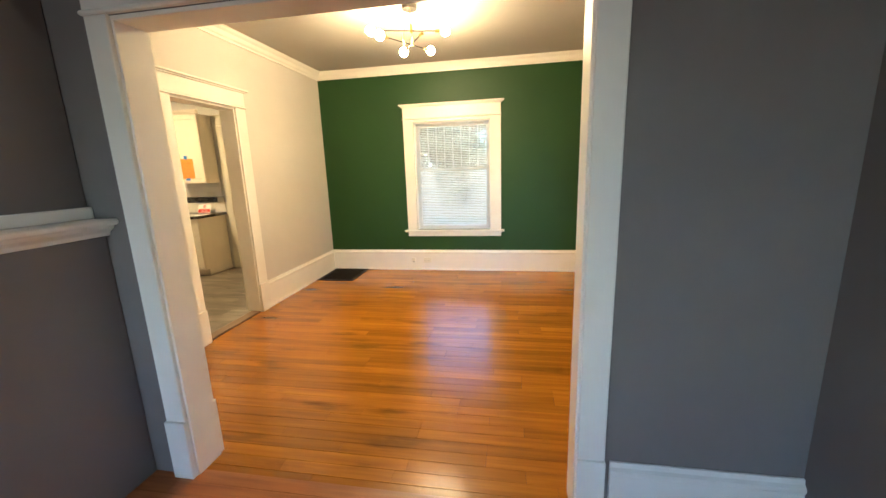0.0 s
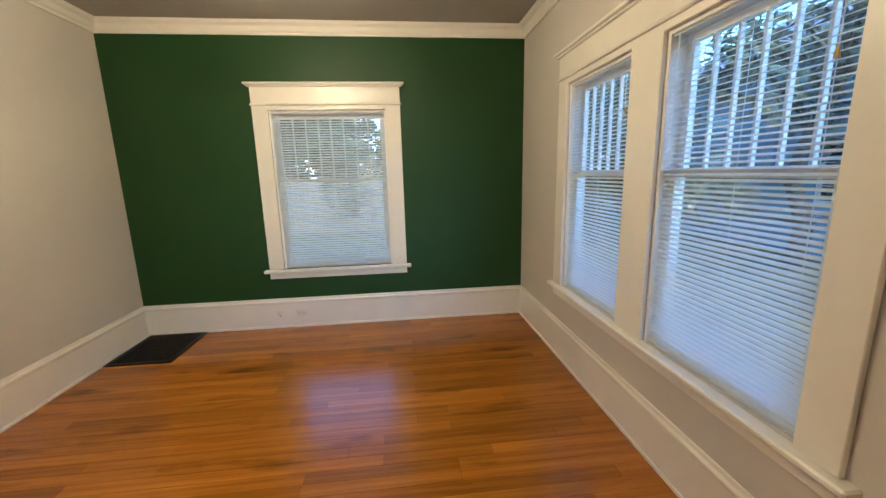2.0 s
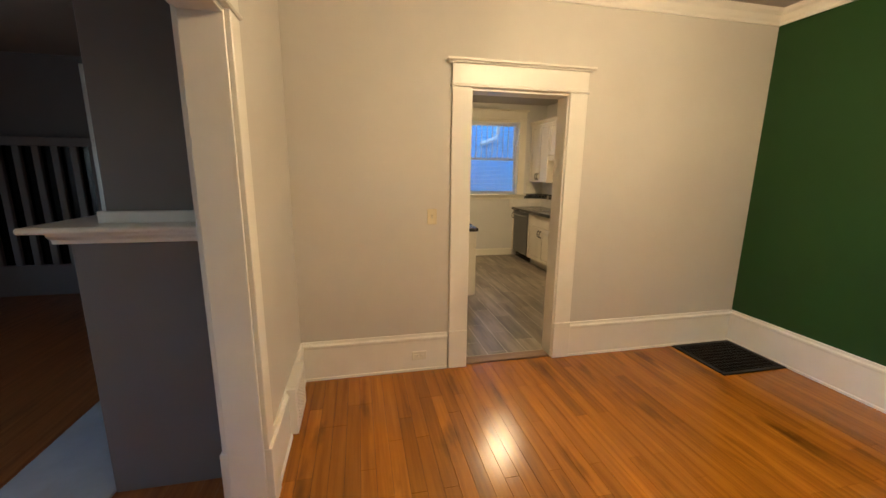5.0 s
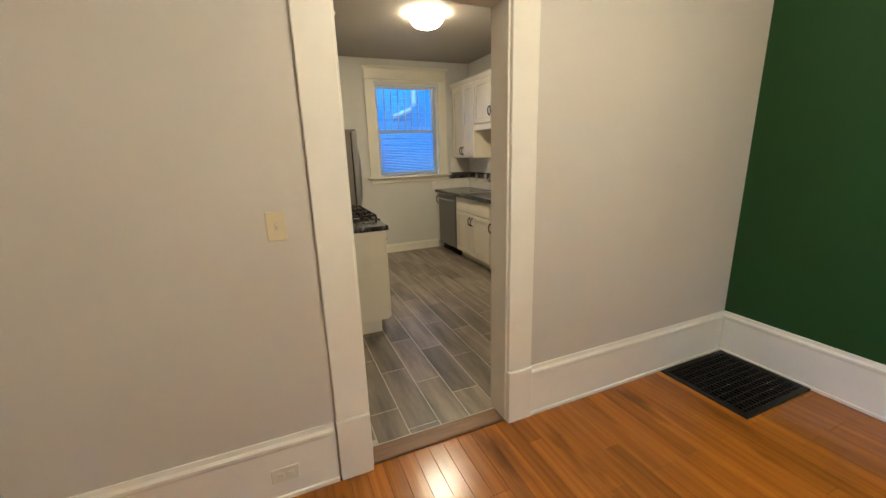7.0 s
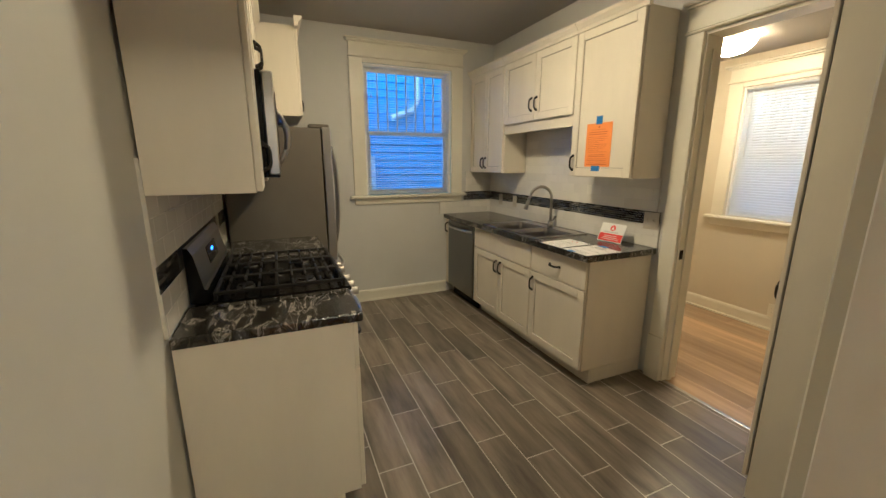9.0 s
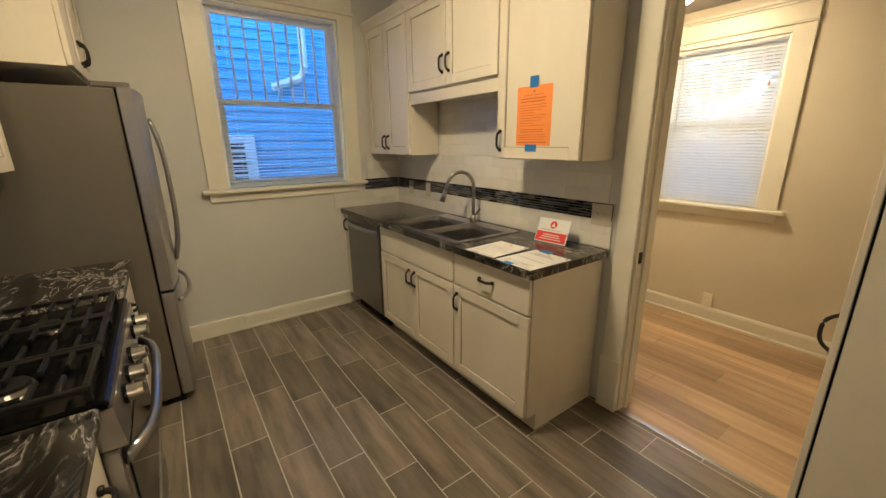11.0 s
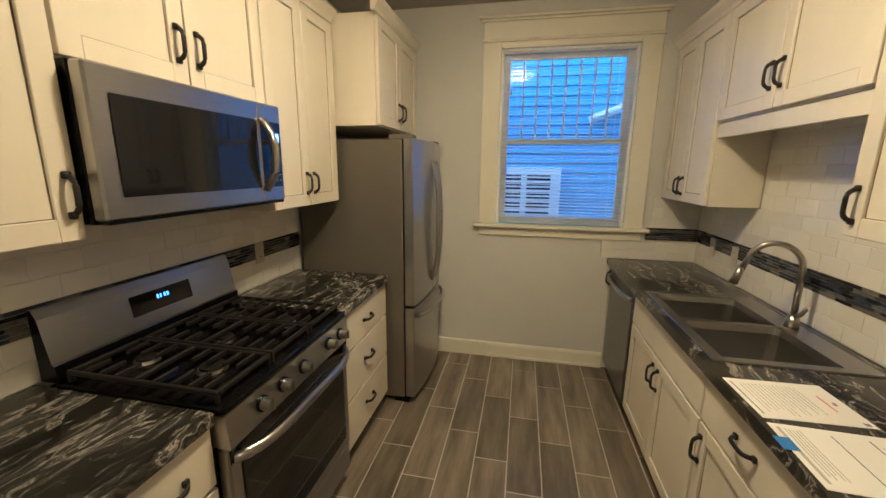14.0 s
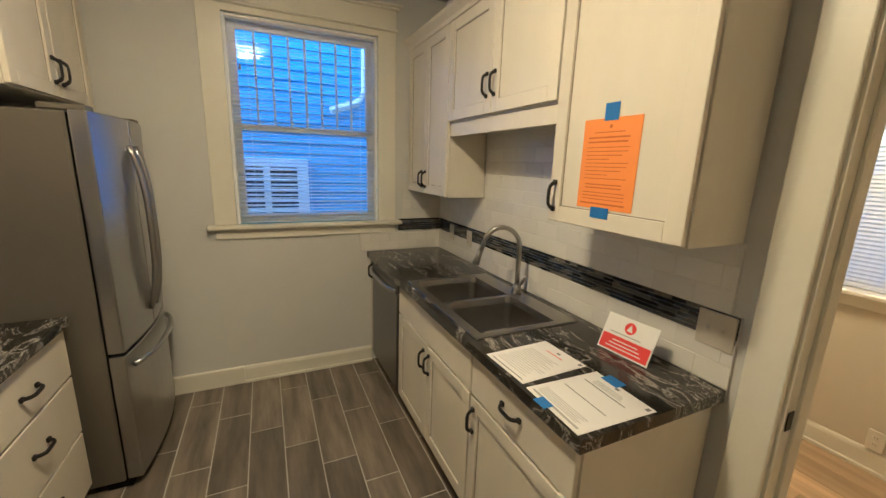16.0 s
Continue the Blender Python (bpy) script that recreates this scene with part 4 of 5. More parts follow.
worktop("worktop", KX + 0.014, -3.44, 5.25, RW, CT + " around the sink", (SINK[0] + 0.015, SINK[1] - 0.015, SINK[2] + 0.015, SINK[3] - 0.015))
worktop("worktop", -4.835, -4.187, LW, 3.795, CT + " between range and refrigerator")
worktop("worktop", -3.413, -3.09, LW, 3.795, CT + " on the end cabinet")

# ---- sink and tap ----
sk = thing("kitchen_sink", (-4.43, 5.54, 0.74), "double-bowl stainless steel sink set in the worktop", "sink")
bowls = ((-4.80, -4.445, 5.325, 5.70), (-4.42, -4.07, 5.325, 5.70))
bm = bmesh.new()
xs = [SINK[0], bowls[0][0], bowls[0][1], bowls[1][0], bowls[1][1], SINK[1]]
ys = [SINK[2], 5.325, 5.70, SINK[3]]
for i in range(5):
    for j in range(3):
        if j == 1 and i in (1, 3):
            continue
        box(xs[i], xs[i + 1], ys[j], ys[j + 1], 0.9255, 0.931, 0, bm)
bmesh.ops.remove_doubles(bm, verts=bm.verts[:], dist=1e-5)
part("rim", bm, M_SINK, sk)
for b in bowls:
    bm = bmesh.new()
    rings = []
    for ins, z in ((0, 0.931), (0.006, 0.90), (0.012, 0.76), (0.035, 0.735)):
        ring = []
        x0, x1, y0, y1 = b[0] + ins, b[1] - ins, b[2] + ins, b[3] - ins
        rr = 0.035
        for cx, cy, a in ((x1 - rr, y1 - rr, 0), (x0 + rr, y1 - rr, 90), (x0 + rr, y0 + rr, 180), (x1 - rr, y0 + rr, 270)):
            for k in range(5):
                t = radians(a + 22.5 * k)
                ring.append(bm.verts.new((cx + rr * math.cos(t) * (1 if z < 0.93 else 1.0), cy + rr * math.sin(t), z)))
        rings.append(ring)
    for p, q in zip(rings, rings[1:]):
        for k in range(20):
            bm.faces.new((p[k], p[(k + 1) % 20], q[(k + 1) % 20], q[k]))
    bm.faces.new(rings[-1])
    bmesh.ops.recalc_face_normals(bm, faces=bm.faces[:])
    bw = part("bowl", bm, M_SINK, sk)
    cx, cy = (b[0] + b[1]) / 2, (b[2] + b[3]) / 2
    part("drain", rod((cx, cy, 0.7352), (cx, cy, 0.738), 0.042, None, 24), M_NICKEL, bw)
tap = thing("kitchen_tap", (-4.44, 5.76, 0.931), "brushed nickel gooseneck tap behind the sink", "faucet")
TX, TY = -4.44, 5.755
part("base", rod((TX, TY, 0.931), (TX, TY, 0.985), 0.027, None, 24, 0.02), M_NICKEL, tap, smooth=True)
pts = [(TX, TY, 0.98), (TX, TY, 1.18)]
for i in range(1, 15):
    a = math.pi * i / 15
    pts.append((TX - 0.075 * (1 - math.cos(a)) * 0.55, TY - 0.085 * (1 - math.cos(a)), 1.18 + 0.105 * math.sin(a)))
pts.append((TX - 0.09, TY - 0.18, 1.155))
part("neck", tube(pts, 0.0125, None, 14), M_NICKEL, tap, smooth=True)
part("spray_head", rod((TX - 0.09, TY - 0.18, 1.165), (TX - 0.102, TY - 0.20, 1.085), 0.014, None, 18, 0.02), M_NICKEL, tap, smooth=True)
part("lever", tube([(TX + 0.015, TY, 0.99), (TX + 0.045, TY - 0.005, 1.0), (TX + 0.075, TY - 0.01, 1.035)], 0.009, None, 10), M_NICKEL, tap, smooth=True)

# ---- papers and sign ----
def paper(name, x0, x1, y0, y1, z, lines, label, turn=0):
    cx, cy = (x0 + x1) / 2, (y0 + y1) / 2
    root = thing(name, (cx, cy, z), label, "paper")
    part("sheet", box(x0, x1, y0, y1, z + 0.0005, z + 0.0015), M_PAPER, root)
    for p, q, r, s, m in lines:
        part("print", box(p, q, r, s, z + 0.0015, z + 0.0019), m, root)
    root.rotation_euler = (0, 0, radians(turn))
    return root


GREYINK = mat("grey_ink", (0.42, 0.41, 0.39), 0.6, 0, 0.05, 10)
DARKINK = mat("dark_grey_ink", (0.2, 0.2, 0.2), 0.6, 0, 0.05, 10)


def text_rows(x0, x1, y0, n, step, ink, seed):
    """Short bars for lines of print that cannot be read."""
    r = random.Random(seed)
    return [(x0, x1 - r.uniform(0.0, 0.3) * (x1 - x0), y0 + i * step, y0 + i * step + 0.0022, ink) for i in range(n)]


paper("paper_sheet", -3.925, -3.715, 5.265, 5.54, 0.925,
      [(-3.905, -3.735, 5.277, 5.281, DARKINK)] + text_rows(-3.9, -3.735, 5.30, 14, 0.0115, GREYINK, 3)
      + [(-3.86, -3.78, 5.487, 5.4905, M_RED), (-3.828, -3.812, 5.505, 5.515, DARKINK), (-3.735, -3.722, 5.515, 5.53, DARKINK)],
      "white printed sheet lying on the worktop", 2)
pp = paper("paper_sheet", -3.685, -3.455, 5.262, 5.545, 0.925,
           [(-3.67, -3.475, 5.275, 5.283, GREYINK), (-3.66, -3.49, 5.39, 5.393, DARKINK), (-3.66, -3.5, 5.47, 5.474, DARKINK)]
           + text_rows(-3.665, -3.485, 5.292, 5, 0.008, GREYINK, 4) + text_rows(-3.64, -3.5, 5.484, 4, 0.007, GREYINK, 5)
           + [(-3.585, -3.57, 5.52, 5.53, DARKINK), (-3.475, -3.463, 5.52, 5.535, DARKINK)],
           "white notice taped to the worktop with blue tape", -2)
for p, q, r, s in ((-3.625, -3.575, 5.245, 5.282), (-3.65, -3.585, 5.528, 5.572)):
    part("tape", box(p, q, r, s, 0.9272, 0.9279), M_TAPE, pp, "strip of blue painter's tape")

sg = thing("counter_sign", (-3.73, 5.76, 0.925), "small tilted white and red sign in a clear holder", "sign")


def tilt_card(x0, x1, v0, v1, o0, o1):
    """A slab on the leaning card: v runs up its face, o out of it."""
    bm = box(x0, x1, o0, o1, v0, v1)
    bmesh.ops.rotate(bm, verts=bm.verts[:], cent=(0, 0, 0), matrix=Matrix.Rotation(radians(-24), 3, "X"))
    bmesh.ops.translate(bm, verts=bm.verts[:], vec=(0, 5.715, 0.928))
    bmesh.ops.rotate(bm, verts=bm.verts[:], cent=(-3.73, 5.72, 0.925), matrix=Matrix.Rotation(radians(6), 3, "Z"))
    return bm


part("card", tilt_card(-3.83, -3.63, 0.0, 0.14, 0, 0.003), M_PAPER, sg)
part("red_band", tilt_card(-3.825, -3.635, 0.006, 0.062, -0.0008, -0.0001), M_RED, sg, "red band with white print")
for i in range(3):
    part("print_line", tilt_card(-3.80 + 0.01 * i, -3.66 - 0.01 * i, 0.018 + i * 0.013, 0.022 + i * 0.013, -0.0013, -0.0009), M_PAPER, sg)
part("grey_line", tilt_card(-3.80, -3.68, 0.072, 0.076, -0.0008, -0.0001), GREYINK, sg)
bm = bmesh.new()
bmesh.ops.create_circle(bm, cap_ends=True, radius=0.022, segments=28, matrix=Matrix.Translation((-3.73, -0.0009, 0.105)) @ Matrix.Rotation(radians(90), 4, "X"))
bmesh.ops.rotate(bm, verts=bm.verts[:], cent=(0, 0, 0), matrix=Matrix.Rotation(radians(-24), 3, "X"))
bmesh.ops.translate(bm, verts=bm.verts[:], vec=(0, 5.715, 0.928))
bmesh.ops.rotate(bm, verts=bm.verts[:], cent=(-3.73, 5.72, 0.925), matrix=Matrix.Rotation(radians(6), 3, "Z"))
part("emblem", bm, M_RED, sg, "round red emblem")
bm = bmesh.new()
bm.faces.new([bm.verts.new(p) for p in ((-3.742, -0.0014, 0.093), (-3.718, -0.0014, 0.093), (-3.73, -0.0014, 0.12))])
bmesh.ops.rotate(bm, verts=bm.verts[:], cent=(0, 0, 0), matrix=Matrix.Rotation(radians(-24), 3, "X"))
bmesh.ops.translate(bm, verts=bm.verts[:], vec=(0, 5.715, 0.928))
bmesh.ops.rotate(bm, verts=bm.verts[:], cent=(-3.73, 5.72, 0.925), matrix=Matrix.Rotation(radians(6), 3, "Z"))
part("emblem_mark", bm, M_PAPER, sg)
part("foot", tilt_card(-3.78, -3.68, -0.003, 0.004, 0.0, 0.05), M_GLASS, sg, "clear plastic foot")

no = thing("orange_notice", (-3.755, RU - 0.022, 1.47), "orange printed notice taped to the cabinet door with blue tape", "notice")
ox0, ox1, oz0, oz1 = -3.884, -3.656, 1.463, 1.753
fy = RU - 0.0025
part("sheet", box(ox0, ox1, fy - 0.011, fy - 0.0095, oz0, oz1), M_ORANGE, no)
rows = [(0.245, 0.05, 0.17, 3), (0.228, 0.025, 0.19, 5), (0.214, 0.025, 0.185, 5)] + [(0.198 - 0.0125 * i, 0.022, (0.195, 0.19, 0.17, 0.12)[i % 4], 2.5) for i in range(9)] + [(0.078, 0.03, 0.18, 3.5), (0.067, 0.03, 0.18, 3.5)] + [(0.052 - 0.011 * i, 0.02, 0.195, 2.5) for i in range(3)] + [(0.014, 0.015, 0.2, 5)]
for z, a, b, h in rows:
    part("print_line", box(ox0 + a, ox0 + b, fy - 0.0116, fy - 0.0111, oz0 + z, oz0 + z + h / 1000), M_BROWNINK, no)
part("emblem", rod((-3.77, fy - 0.0111, oz0 + 0.264), (-3.77, fy - 0.0116, oz0 + 0.264), 0.006, None, 16), M_BROWNINK, no)
part("tape", box(-3.80, -3.745, fy - 0.0125, fy - 0.0112, oz1 - 0.008, oz1 + 0.046), M_TAPE, no, "strip of blue painter's tape")
part("tape", box(-3.81, -3.735, RU - 0.0225, RU - 0.0212, oz0 - 0.03, oz0 + 0.006), M_TAPE, no, "strip of blue painter's tape")

# ---- dishwasher ----
dw = thing("dishwasher", (-5.29, 5.55, KF), "dark stainless steel dishwasher under the worktop", "dishwasher")
part("body", box(-5.595, -4.99, RF + 0.01, RW, 0.115, 0.88), M_BLACK, dw)
part("door", box(-5.59, -4.995, RF - 0.03, RF + 0.009, 0.13, 0.80, 0.006), M_DWSTEEL, dw, "brushed stainless door")
part("control_strip", box(-5.59, -4.995, RF - 0.03, RF + 0.009, 0.803, 0.872, 0.006), M_DWSTEEL, dw)
part("toe_panel", box(-5.59, -4.995, RF + 0.04, RF + 0.06, KF + 0.002, 0.114), M_BLACK, dw)
part("handle", tube([(-5.56 + 0.54 * i / 14, RF - 0.034 - 0.035 * (1 - abs(i / 7 - 1) ** 4), 0.815) for i in range(15)], 0.013, None, 10), M_STEEL, dw, "bowed steel handle", smooth=True)

# ---- range ----
rg = thing("gas_range", (-3.8, 3.5, KF), "stainless steel gas range with black cast iron grates", "stove")
GX0, GX1 = -4.18, -3.42
part("body", box(GX0, GX1, KS + 0.02, 3.765, 0.10, 0.905, 0.003), M_BLACK, rg, "black side panels")
part("cooktop", box(GX0, GX1, KS + 0.07, 3.81, 0.906, 0.928, 0.006), M_BLACK, rg, "glossy black cooktop")
bm = bmesh.new()
pr = [(3.765, 0.80), (3.825, 0.80), (3.815, 0.905), (3.765, 0.905)]
e0, e1 = ([bm.verts.new((x, y, z)) for y, z in pr] for x in (GX0, GX1))
for i in range(4):
    bm.faces.new((e0[i], e0[(i + 1) % 4], e1[(i + 1) % 4], e1[i]))
bm.faces.new(e0), bm.faces.new(e1[::-1])
bmesh.ops.recalc_face_normals(bm, faces=bm.faces[:])
part("control_panel", bm, M_STEEL, rg)
for x in (-3.565, -3.675, -3.80, -3.995, -4.095):
    k = part("knob", rod((x, 3.818, 0.855), (x, 3.828, 0.855), 0.026, None, 24), M_BLACK, rg, "steel control knob")
    part("knob_cap", rod((x, 3.828, 0.855), (x, 3.862, 0.857), 0.021, None, 24, 0.019), M_NICKEL, k)
    part("knob_grip", box(x - 0.004, x + 0.004, 3.862, 3.868, 0.839, 0.875, 0.001), M_NICKEL, k)
od = part("oven_door", box(GX0 + 0.004, GX1 - 0.004, 3.767, 3.81, 0.245, 0.79, 0.006), M_STEEL, rg, "stainless oven door")
part("oven_glass", box(GX0 + 0.05, GX1 - 0.05, 3.811, 3.814, 0.30, 0.735, 0.002), M_GLASSBLACK, od, "black oven window")
part("door_top_trim", box(GX0 + 0.006, GX1 - 0.006, 3.811, 3.813, 0.742, 0.788, 0.001), M_GLASSBLACK, od)
part("handle", tube([(GX0 + 0.02 + 0.72 * i / 20, 3.812 + 0.06 * (1 - abs(i / 10 - 1) ** 5), 0.755) for i in range(21)], 0.014, None, 10, 1.3), M_STEEL, od, "long curved steel handle", smooth=True)
part("storage_drawer", box(GX0 + 0.004, GX1 - 0.004, 3.767, 3.805, 0.105, 0.238, 0.005), M_STEEL, rg)
for x in (GX0 + 0.05, GX1 - 0.05):
    for y in (KS + 0.08, 3.70):
        part("foot", rod((x, y, KF), (x, y, 0.10), 0.018, None, 10), M_BLACK, rg)
# backguard
bm = bmesh.new()
pr = [(KS + 0.02, 0.93), (KS + 0.085, 0.93), (KS + 0.085, 0.985), (KS + 0.075, 0.99), (KS + 0.05, 1.13), (KS + 0.035, 1.16), (KS + 0.02, 1.16)]
e0, e1 = ([bm.verts.new((x, y, z)) for y, z in pr] for x in (GX0 - 0.012, GX1 + 0.0))
for i in range(7):
    f = bm.faces.new((e0[i], e0[(i + 1) % 7], e1[(i + 1) % 7], e1[i]))
    f.material_index = 1 if i < 2 else 0
for f in (bm.faces.new(e0), bm.faces.new(e1[::-1])):
    f.material_index = 1
bmesh.ops.recalc_face_normals(bm, faces=bm.faces[:])
bg = part("backguard", bm, (M_STEEL, M_BLACK), rg, "stainless backguard with a black display")


def on_guard(x0, x1, z0, z1, o0, o1):
    """A slab lying on the leaning face of the backguard."""
    def y(z):
        return KS + 0.075 - 0.025 * (z - 0.99) / 0.14
    bm = bmesh.new()
    vs = [bm.verts.new((x, y(z) + o, z)) for o in (o0, o1) for x, z in ((x0, z0), (x1, z0), (x1, z1), (x0, z1))]
    for q in ((0, 1, 2, 3), (7, 6, 5, 4), (0, 4, 5, 1), (1, 5, 6, 2), (2, 6, 7, 3), (3, 7, 4, 0)):
        bm.faces.new([vs[i] for i in q])
    bmesh.ops.recalc_face_normals(bm, faces=bm.faces[:])
    return bm


dp = part("display", on_guard(-3.95, -3.69, 1.035, 1.11, 0.0, 0.003), M_GLASSBLACK, bg, "black glass display")
for i in range(4):
    part("digit", on_guard(-3.845 + i * 0.013 + (0.004 if i > 1 else 0), -3.837 + i * 0.013 + (0.004 if i > 1 else 0), 1.075, 1.09, 0.0031, 0.0036), M_CLOCK, dp, "glowing blue clock digit")
# burners and grates
for x, y, r in ((-3.60, 3.62, 0.048), (-3.60, 3.36, 0.04), (-4.0, 3.62, 0.044), (-4.0, 3.36, 0.036), (-3.80, 3.49, 0.04)):
    b = part("burner", rod((x, y, 0.9285), (x, y, 0.938), r, None, 24, r * 0.9), M_NICKEL, rg, "burner ring")
    part("burner_cap", rod((x, y, 0.938), (x, y, 0.946), r * 0.8, None, 24), M_IRON, b)
for x0, x1 in ((-4.165, -3.925), (-3.917, -3.683), (-3.675, -3.435)):
    bm = bmesh.new()
    y0, y1 = KS + 0.10, 3.785
    for lim in ((x0, x0 + 0.012, y0, y1), (x1 - 0.012, x1, y0, y1), (x0 + 0.012, x1 - 0.012, y0, y0 + 0.014), (x0 + 0.012, x1 - 0.012, y1 - 0.014, y1), (x0 + 0.012, x1 - 0.012, 3.485, 3.499)):
        box(*lim, 0.952, 0.968, 0.003, bm)
    cx = (x0 + x1) / 2
    for yy in (3.30, 3.36, 3.42, 3.56, 3.62, 3.68, 3.73):
        box(x0 + 0.012, cx - 0.025, yy - 0.005, yy + 0.005, 0.954, 0.968, 0.002, bm)
        box(cx + 0.025, x1 - 0.012, yy - 0.005, yy + 0.005, 0.954, 0.968, 0.002, bm)
    for yy in (y0, y1 - 0.014):
        for xx in (x0, x1 - 0.014):
            box(xx, xx + 0.014, yy, yy + 0.014, 0.9285, 0.952, 0.002, bm)
    part("grate", bm, M_IRON, rg, "black cast iron grate")

# ---- microwave ----
mw = thing("microwave", (-3.79, 3.35, 1.43), "stainless over-the-range microwave with a dark glass door", "microwave")
part("body", box(-4.176, -3.404, LW, 3.505, 1.43, 1.836, 0.003), M_BLACK, mw, "black casing")
md = part("door", box(-4.03, -3.404, 3.506, 3.55, 1.44, 1.834, 0.006), M_STEEL, mw, "stainless door")
part("window", box(-4.015, -3.455, 3.5505, 3.5535, 1.50, 1.765, 0.002), M_GLASSBLACK, md, "dark glass window")
cp = part("control_panel", box(-4.176, -4.032, 3.506, 3.55, 1.44, 1.834, 0.006), M_STEEL, mw)
kp = part("keypad", box(-4.162, -4.036, 3.5505, 3.5535, 1.50, 1.765, 0.002), M_GLASSBLACK, cp)
part("clock", box(-4.15, -4.105, 3.5536, 3.554, 1.685, 1.72), M_CLOCK, kp, "small blue display")
for r in range(6):
    for c in range(3):
        part("key_mark", box(-4.148 + c * 0.022, -4.138 + c * 0.022, 3.5536, 3.5539, 1.525 + r * 0.024, 1.528 + r * 0.024), M_TAUPE, kp)
part("handle", tube([(-4.045, 3.552 + 0.055 * (1 - abs(i / 9 - 1) ** 2.4), 1.49 + 0.28 * i / 18) for i in range(19)], 0.017, None, 12, 0.8), M_NICKEL, md, "bowed steel handle", smooth=True)
part("vent_strip", box(-4.17, -3.41, 3.47, 3.545, 1.4302, 1.4395, 0.002), M_BLACK, mw)
for i in range(3):
    part("logo_bar", box(-3.84 + i * 0.016, -3.83 + i * 0.016, 3.5503, 3.5506, 1.79, 1.80), M_NICKEL, md)

# ---- refrigerator ----
fr = thing("refrigerator", (-5.26, 3.55, KF), "stainless french-door refrigerator with grey sides", "refrigerator")
FX0, FX1 = -5.63, -4.872
part("body", box(FX0, FX1, KS + 0.03, 3.875, 0.05, 1.75, 0.008), M_STEEL_SIDE, fr, "grey textured sides")
part("hinge_cover", box(FX1 - 0.10, FX1 - 0.01, 3.79, 3.94, 1.7505, 1.778, 0.006), M_STEEL_SIDE, fr)
part("hinge_cover", box(FX0 + 0.01, FX0 + 0.10, 3.79, 3.94, 1.7505, 1.778, 0.006), M_STEEL_SIDE, fr)
part("kick_plate", box(FX0 + 0.01, FX1 - 0.01, 3.80, 3.90, KF + 0.002, 0.049, 0.002), M_BLACK, fr)


def bowed(x0, x1, z0, z1):
    """A door whose front bows out gently."""
    bm = bmesh.new()
    c = (FX0 + FX1) / 2
    n = 8
    rows = []
    for z in (z0, z1):
        r = [bm.verts.new((x0, 3.885, z))]
        for i in range(n + 1):
            x = x0 + (x1 - x0) * i / n
            r.append(bm.verts.new((x, 3.945 + 0.035 * (1 - ((x - c) / 0.38) ** 2), z)))
        r.append(bm.verts.new((x1, 3.885, z)))
        rows.append(r)
    k = len(rows[0])
    for i in range(k):
        bm.faces.new((rows[0][i], rows[0][(i + 1) % k], rows[1][(i + 1) % k], rows[1][i]))
    bm.faces.new(rows[0]), bm.faces.new(rows[1][::-1])
    bmesh.ops.recalc_face_normals(bm, faces=bm.faces[:])
    bevelled(bm, [e for e in bm.edges if len(e.link_faces) == 2 and e.calc_face_angle(0) > 0.9], 0.006, 2)
    return bm


mid = (FX0 + FX1) / 2
for x0, x1, hx in ((FX0, mid - 0.003, mid - 0.045), (mid + 0.003, FX1, mid + 0.045)):
    d = part("door", bowed(x0, x1, 0.71, 1.755), M_STEEL, fr, "bowed stainless door")
    part("handle", tube([(hx, 3.985 + 0.042 * (1 - abs(i / 9 - 1) ** 3), 0.80 + 0.83 * i / 18) for i in range(19)], 0.013, None, 10), M_STEEL, d, "long bowed handle", smooth=True)
d = part("freezer_drawer", bowed(FX0, FX1, 0.06, 0.695), M_STEEL, fr, "stainless freezer drawer")
part("handle", tube([(FX0 + 0.05 + 0.66 * i / 18, 3.965 + 0.06 * (1 - abs(i / 9 - 1) ** 3), 0.63) for i in range(19)], 0.013, None, 10), M_STEEL, d, "bowed drawer handle", smooth=True)
part("gasket", box(FX0 + 0.01, FX1 - 0.01, 3.8755, 3.885, 0.06, 1.745), M_BLACK, fr)

# ---- lamps ----
def dome_lamp(at, r, m, label):
    x, y, z = at
    root = thing("ceiling_lamp", (x, y, z), label, "ceiling lamp")
    part("base", rod((x, y, z), (x, y, z - 0.03), r * 0.8, None, 32), M_NICKEL, root)
    bm = bmesh.new()
    rings = []
    for i in range(9):
        a = math.pi / 2 * i / 8
        rings.append([bm.verts.new((x + r * math.cos(a) * math.cos(2 * math.pi * k / 32), y + r * math.cos(a) * math.sin(2 * math.pi * k / 32), z - 0.03 - r * 0.62 * math.sin(a))) for k in range(32)] if i < 8 else None)
    tip = bm.verts.new((x, y, z - 0.03 - r * 0.62))
    for p, q in zip(rings[:7], rings[1:8]):
        for k in range(32):
            bm.faces.new((p[k], q[k], q[(k + 1) % 32], p[(k + 1) % 32])).material_index = 1 if p in rings[4:] else 0
    for k in range(32):
        bm.faces.new((rings[7][k], tip, rings[7][(k + 1) % 32])).material_index = 1
    bmesh.ops.recalc_face_normals(bm, faces=bm.faces[:])
    part("glass_bowl", bm, m, root, "glowing frosted glass bowl", smooth=True)
    part("finial", rod((x, y, z - 0.03 - r * 0.62), (x, y, z - 0.05 - r * 0.62), 0.008, None, 12, 0.005), M_NICKEL, root)
    for k in range(3):
        a = 2 * math.pi * k / 3 + 0.4
        pts = [(x + (r + 0.004) * math.cos(t) * math.cos(a), y + (r + 0.004) * math.cos(t) * math.sin(a), z - 0.03 - (r * 0.62 + 0.004) * math.sin(t)) for t in (0, 0.3, 0.6, 0.9, 1.2, 1.5)]
        part("strap", tube(pts, 0.003, None, 6), M_NICKEL, root)
    return root


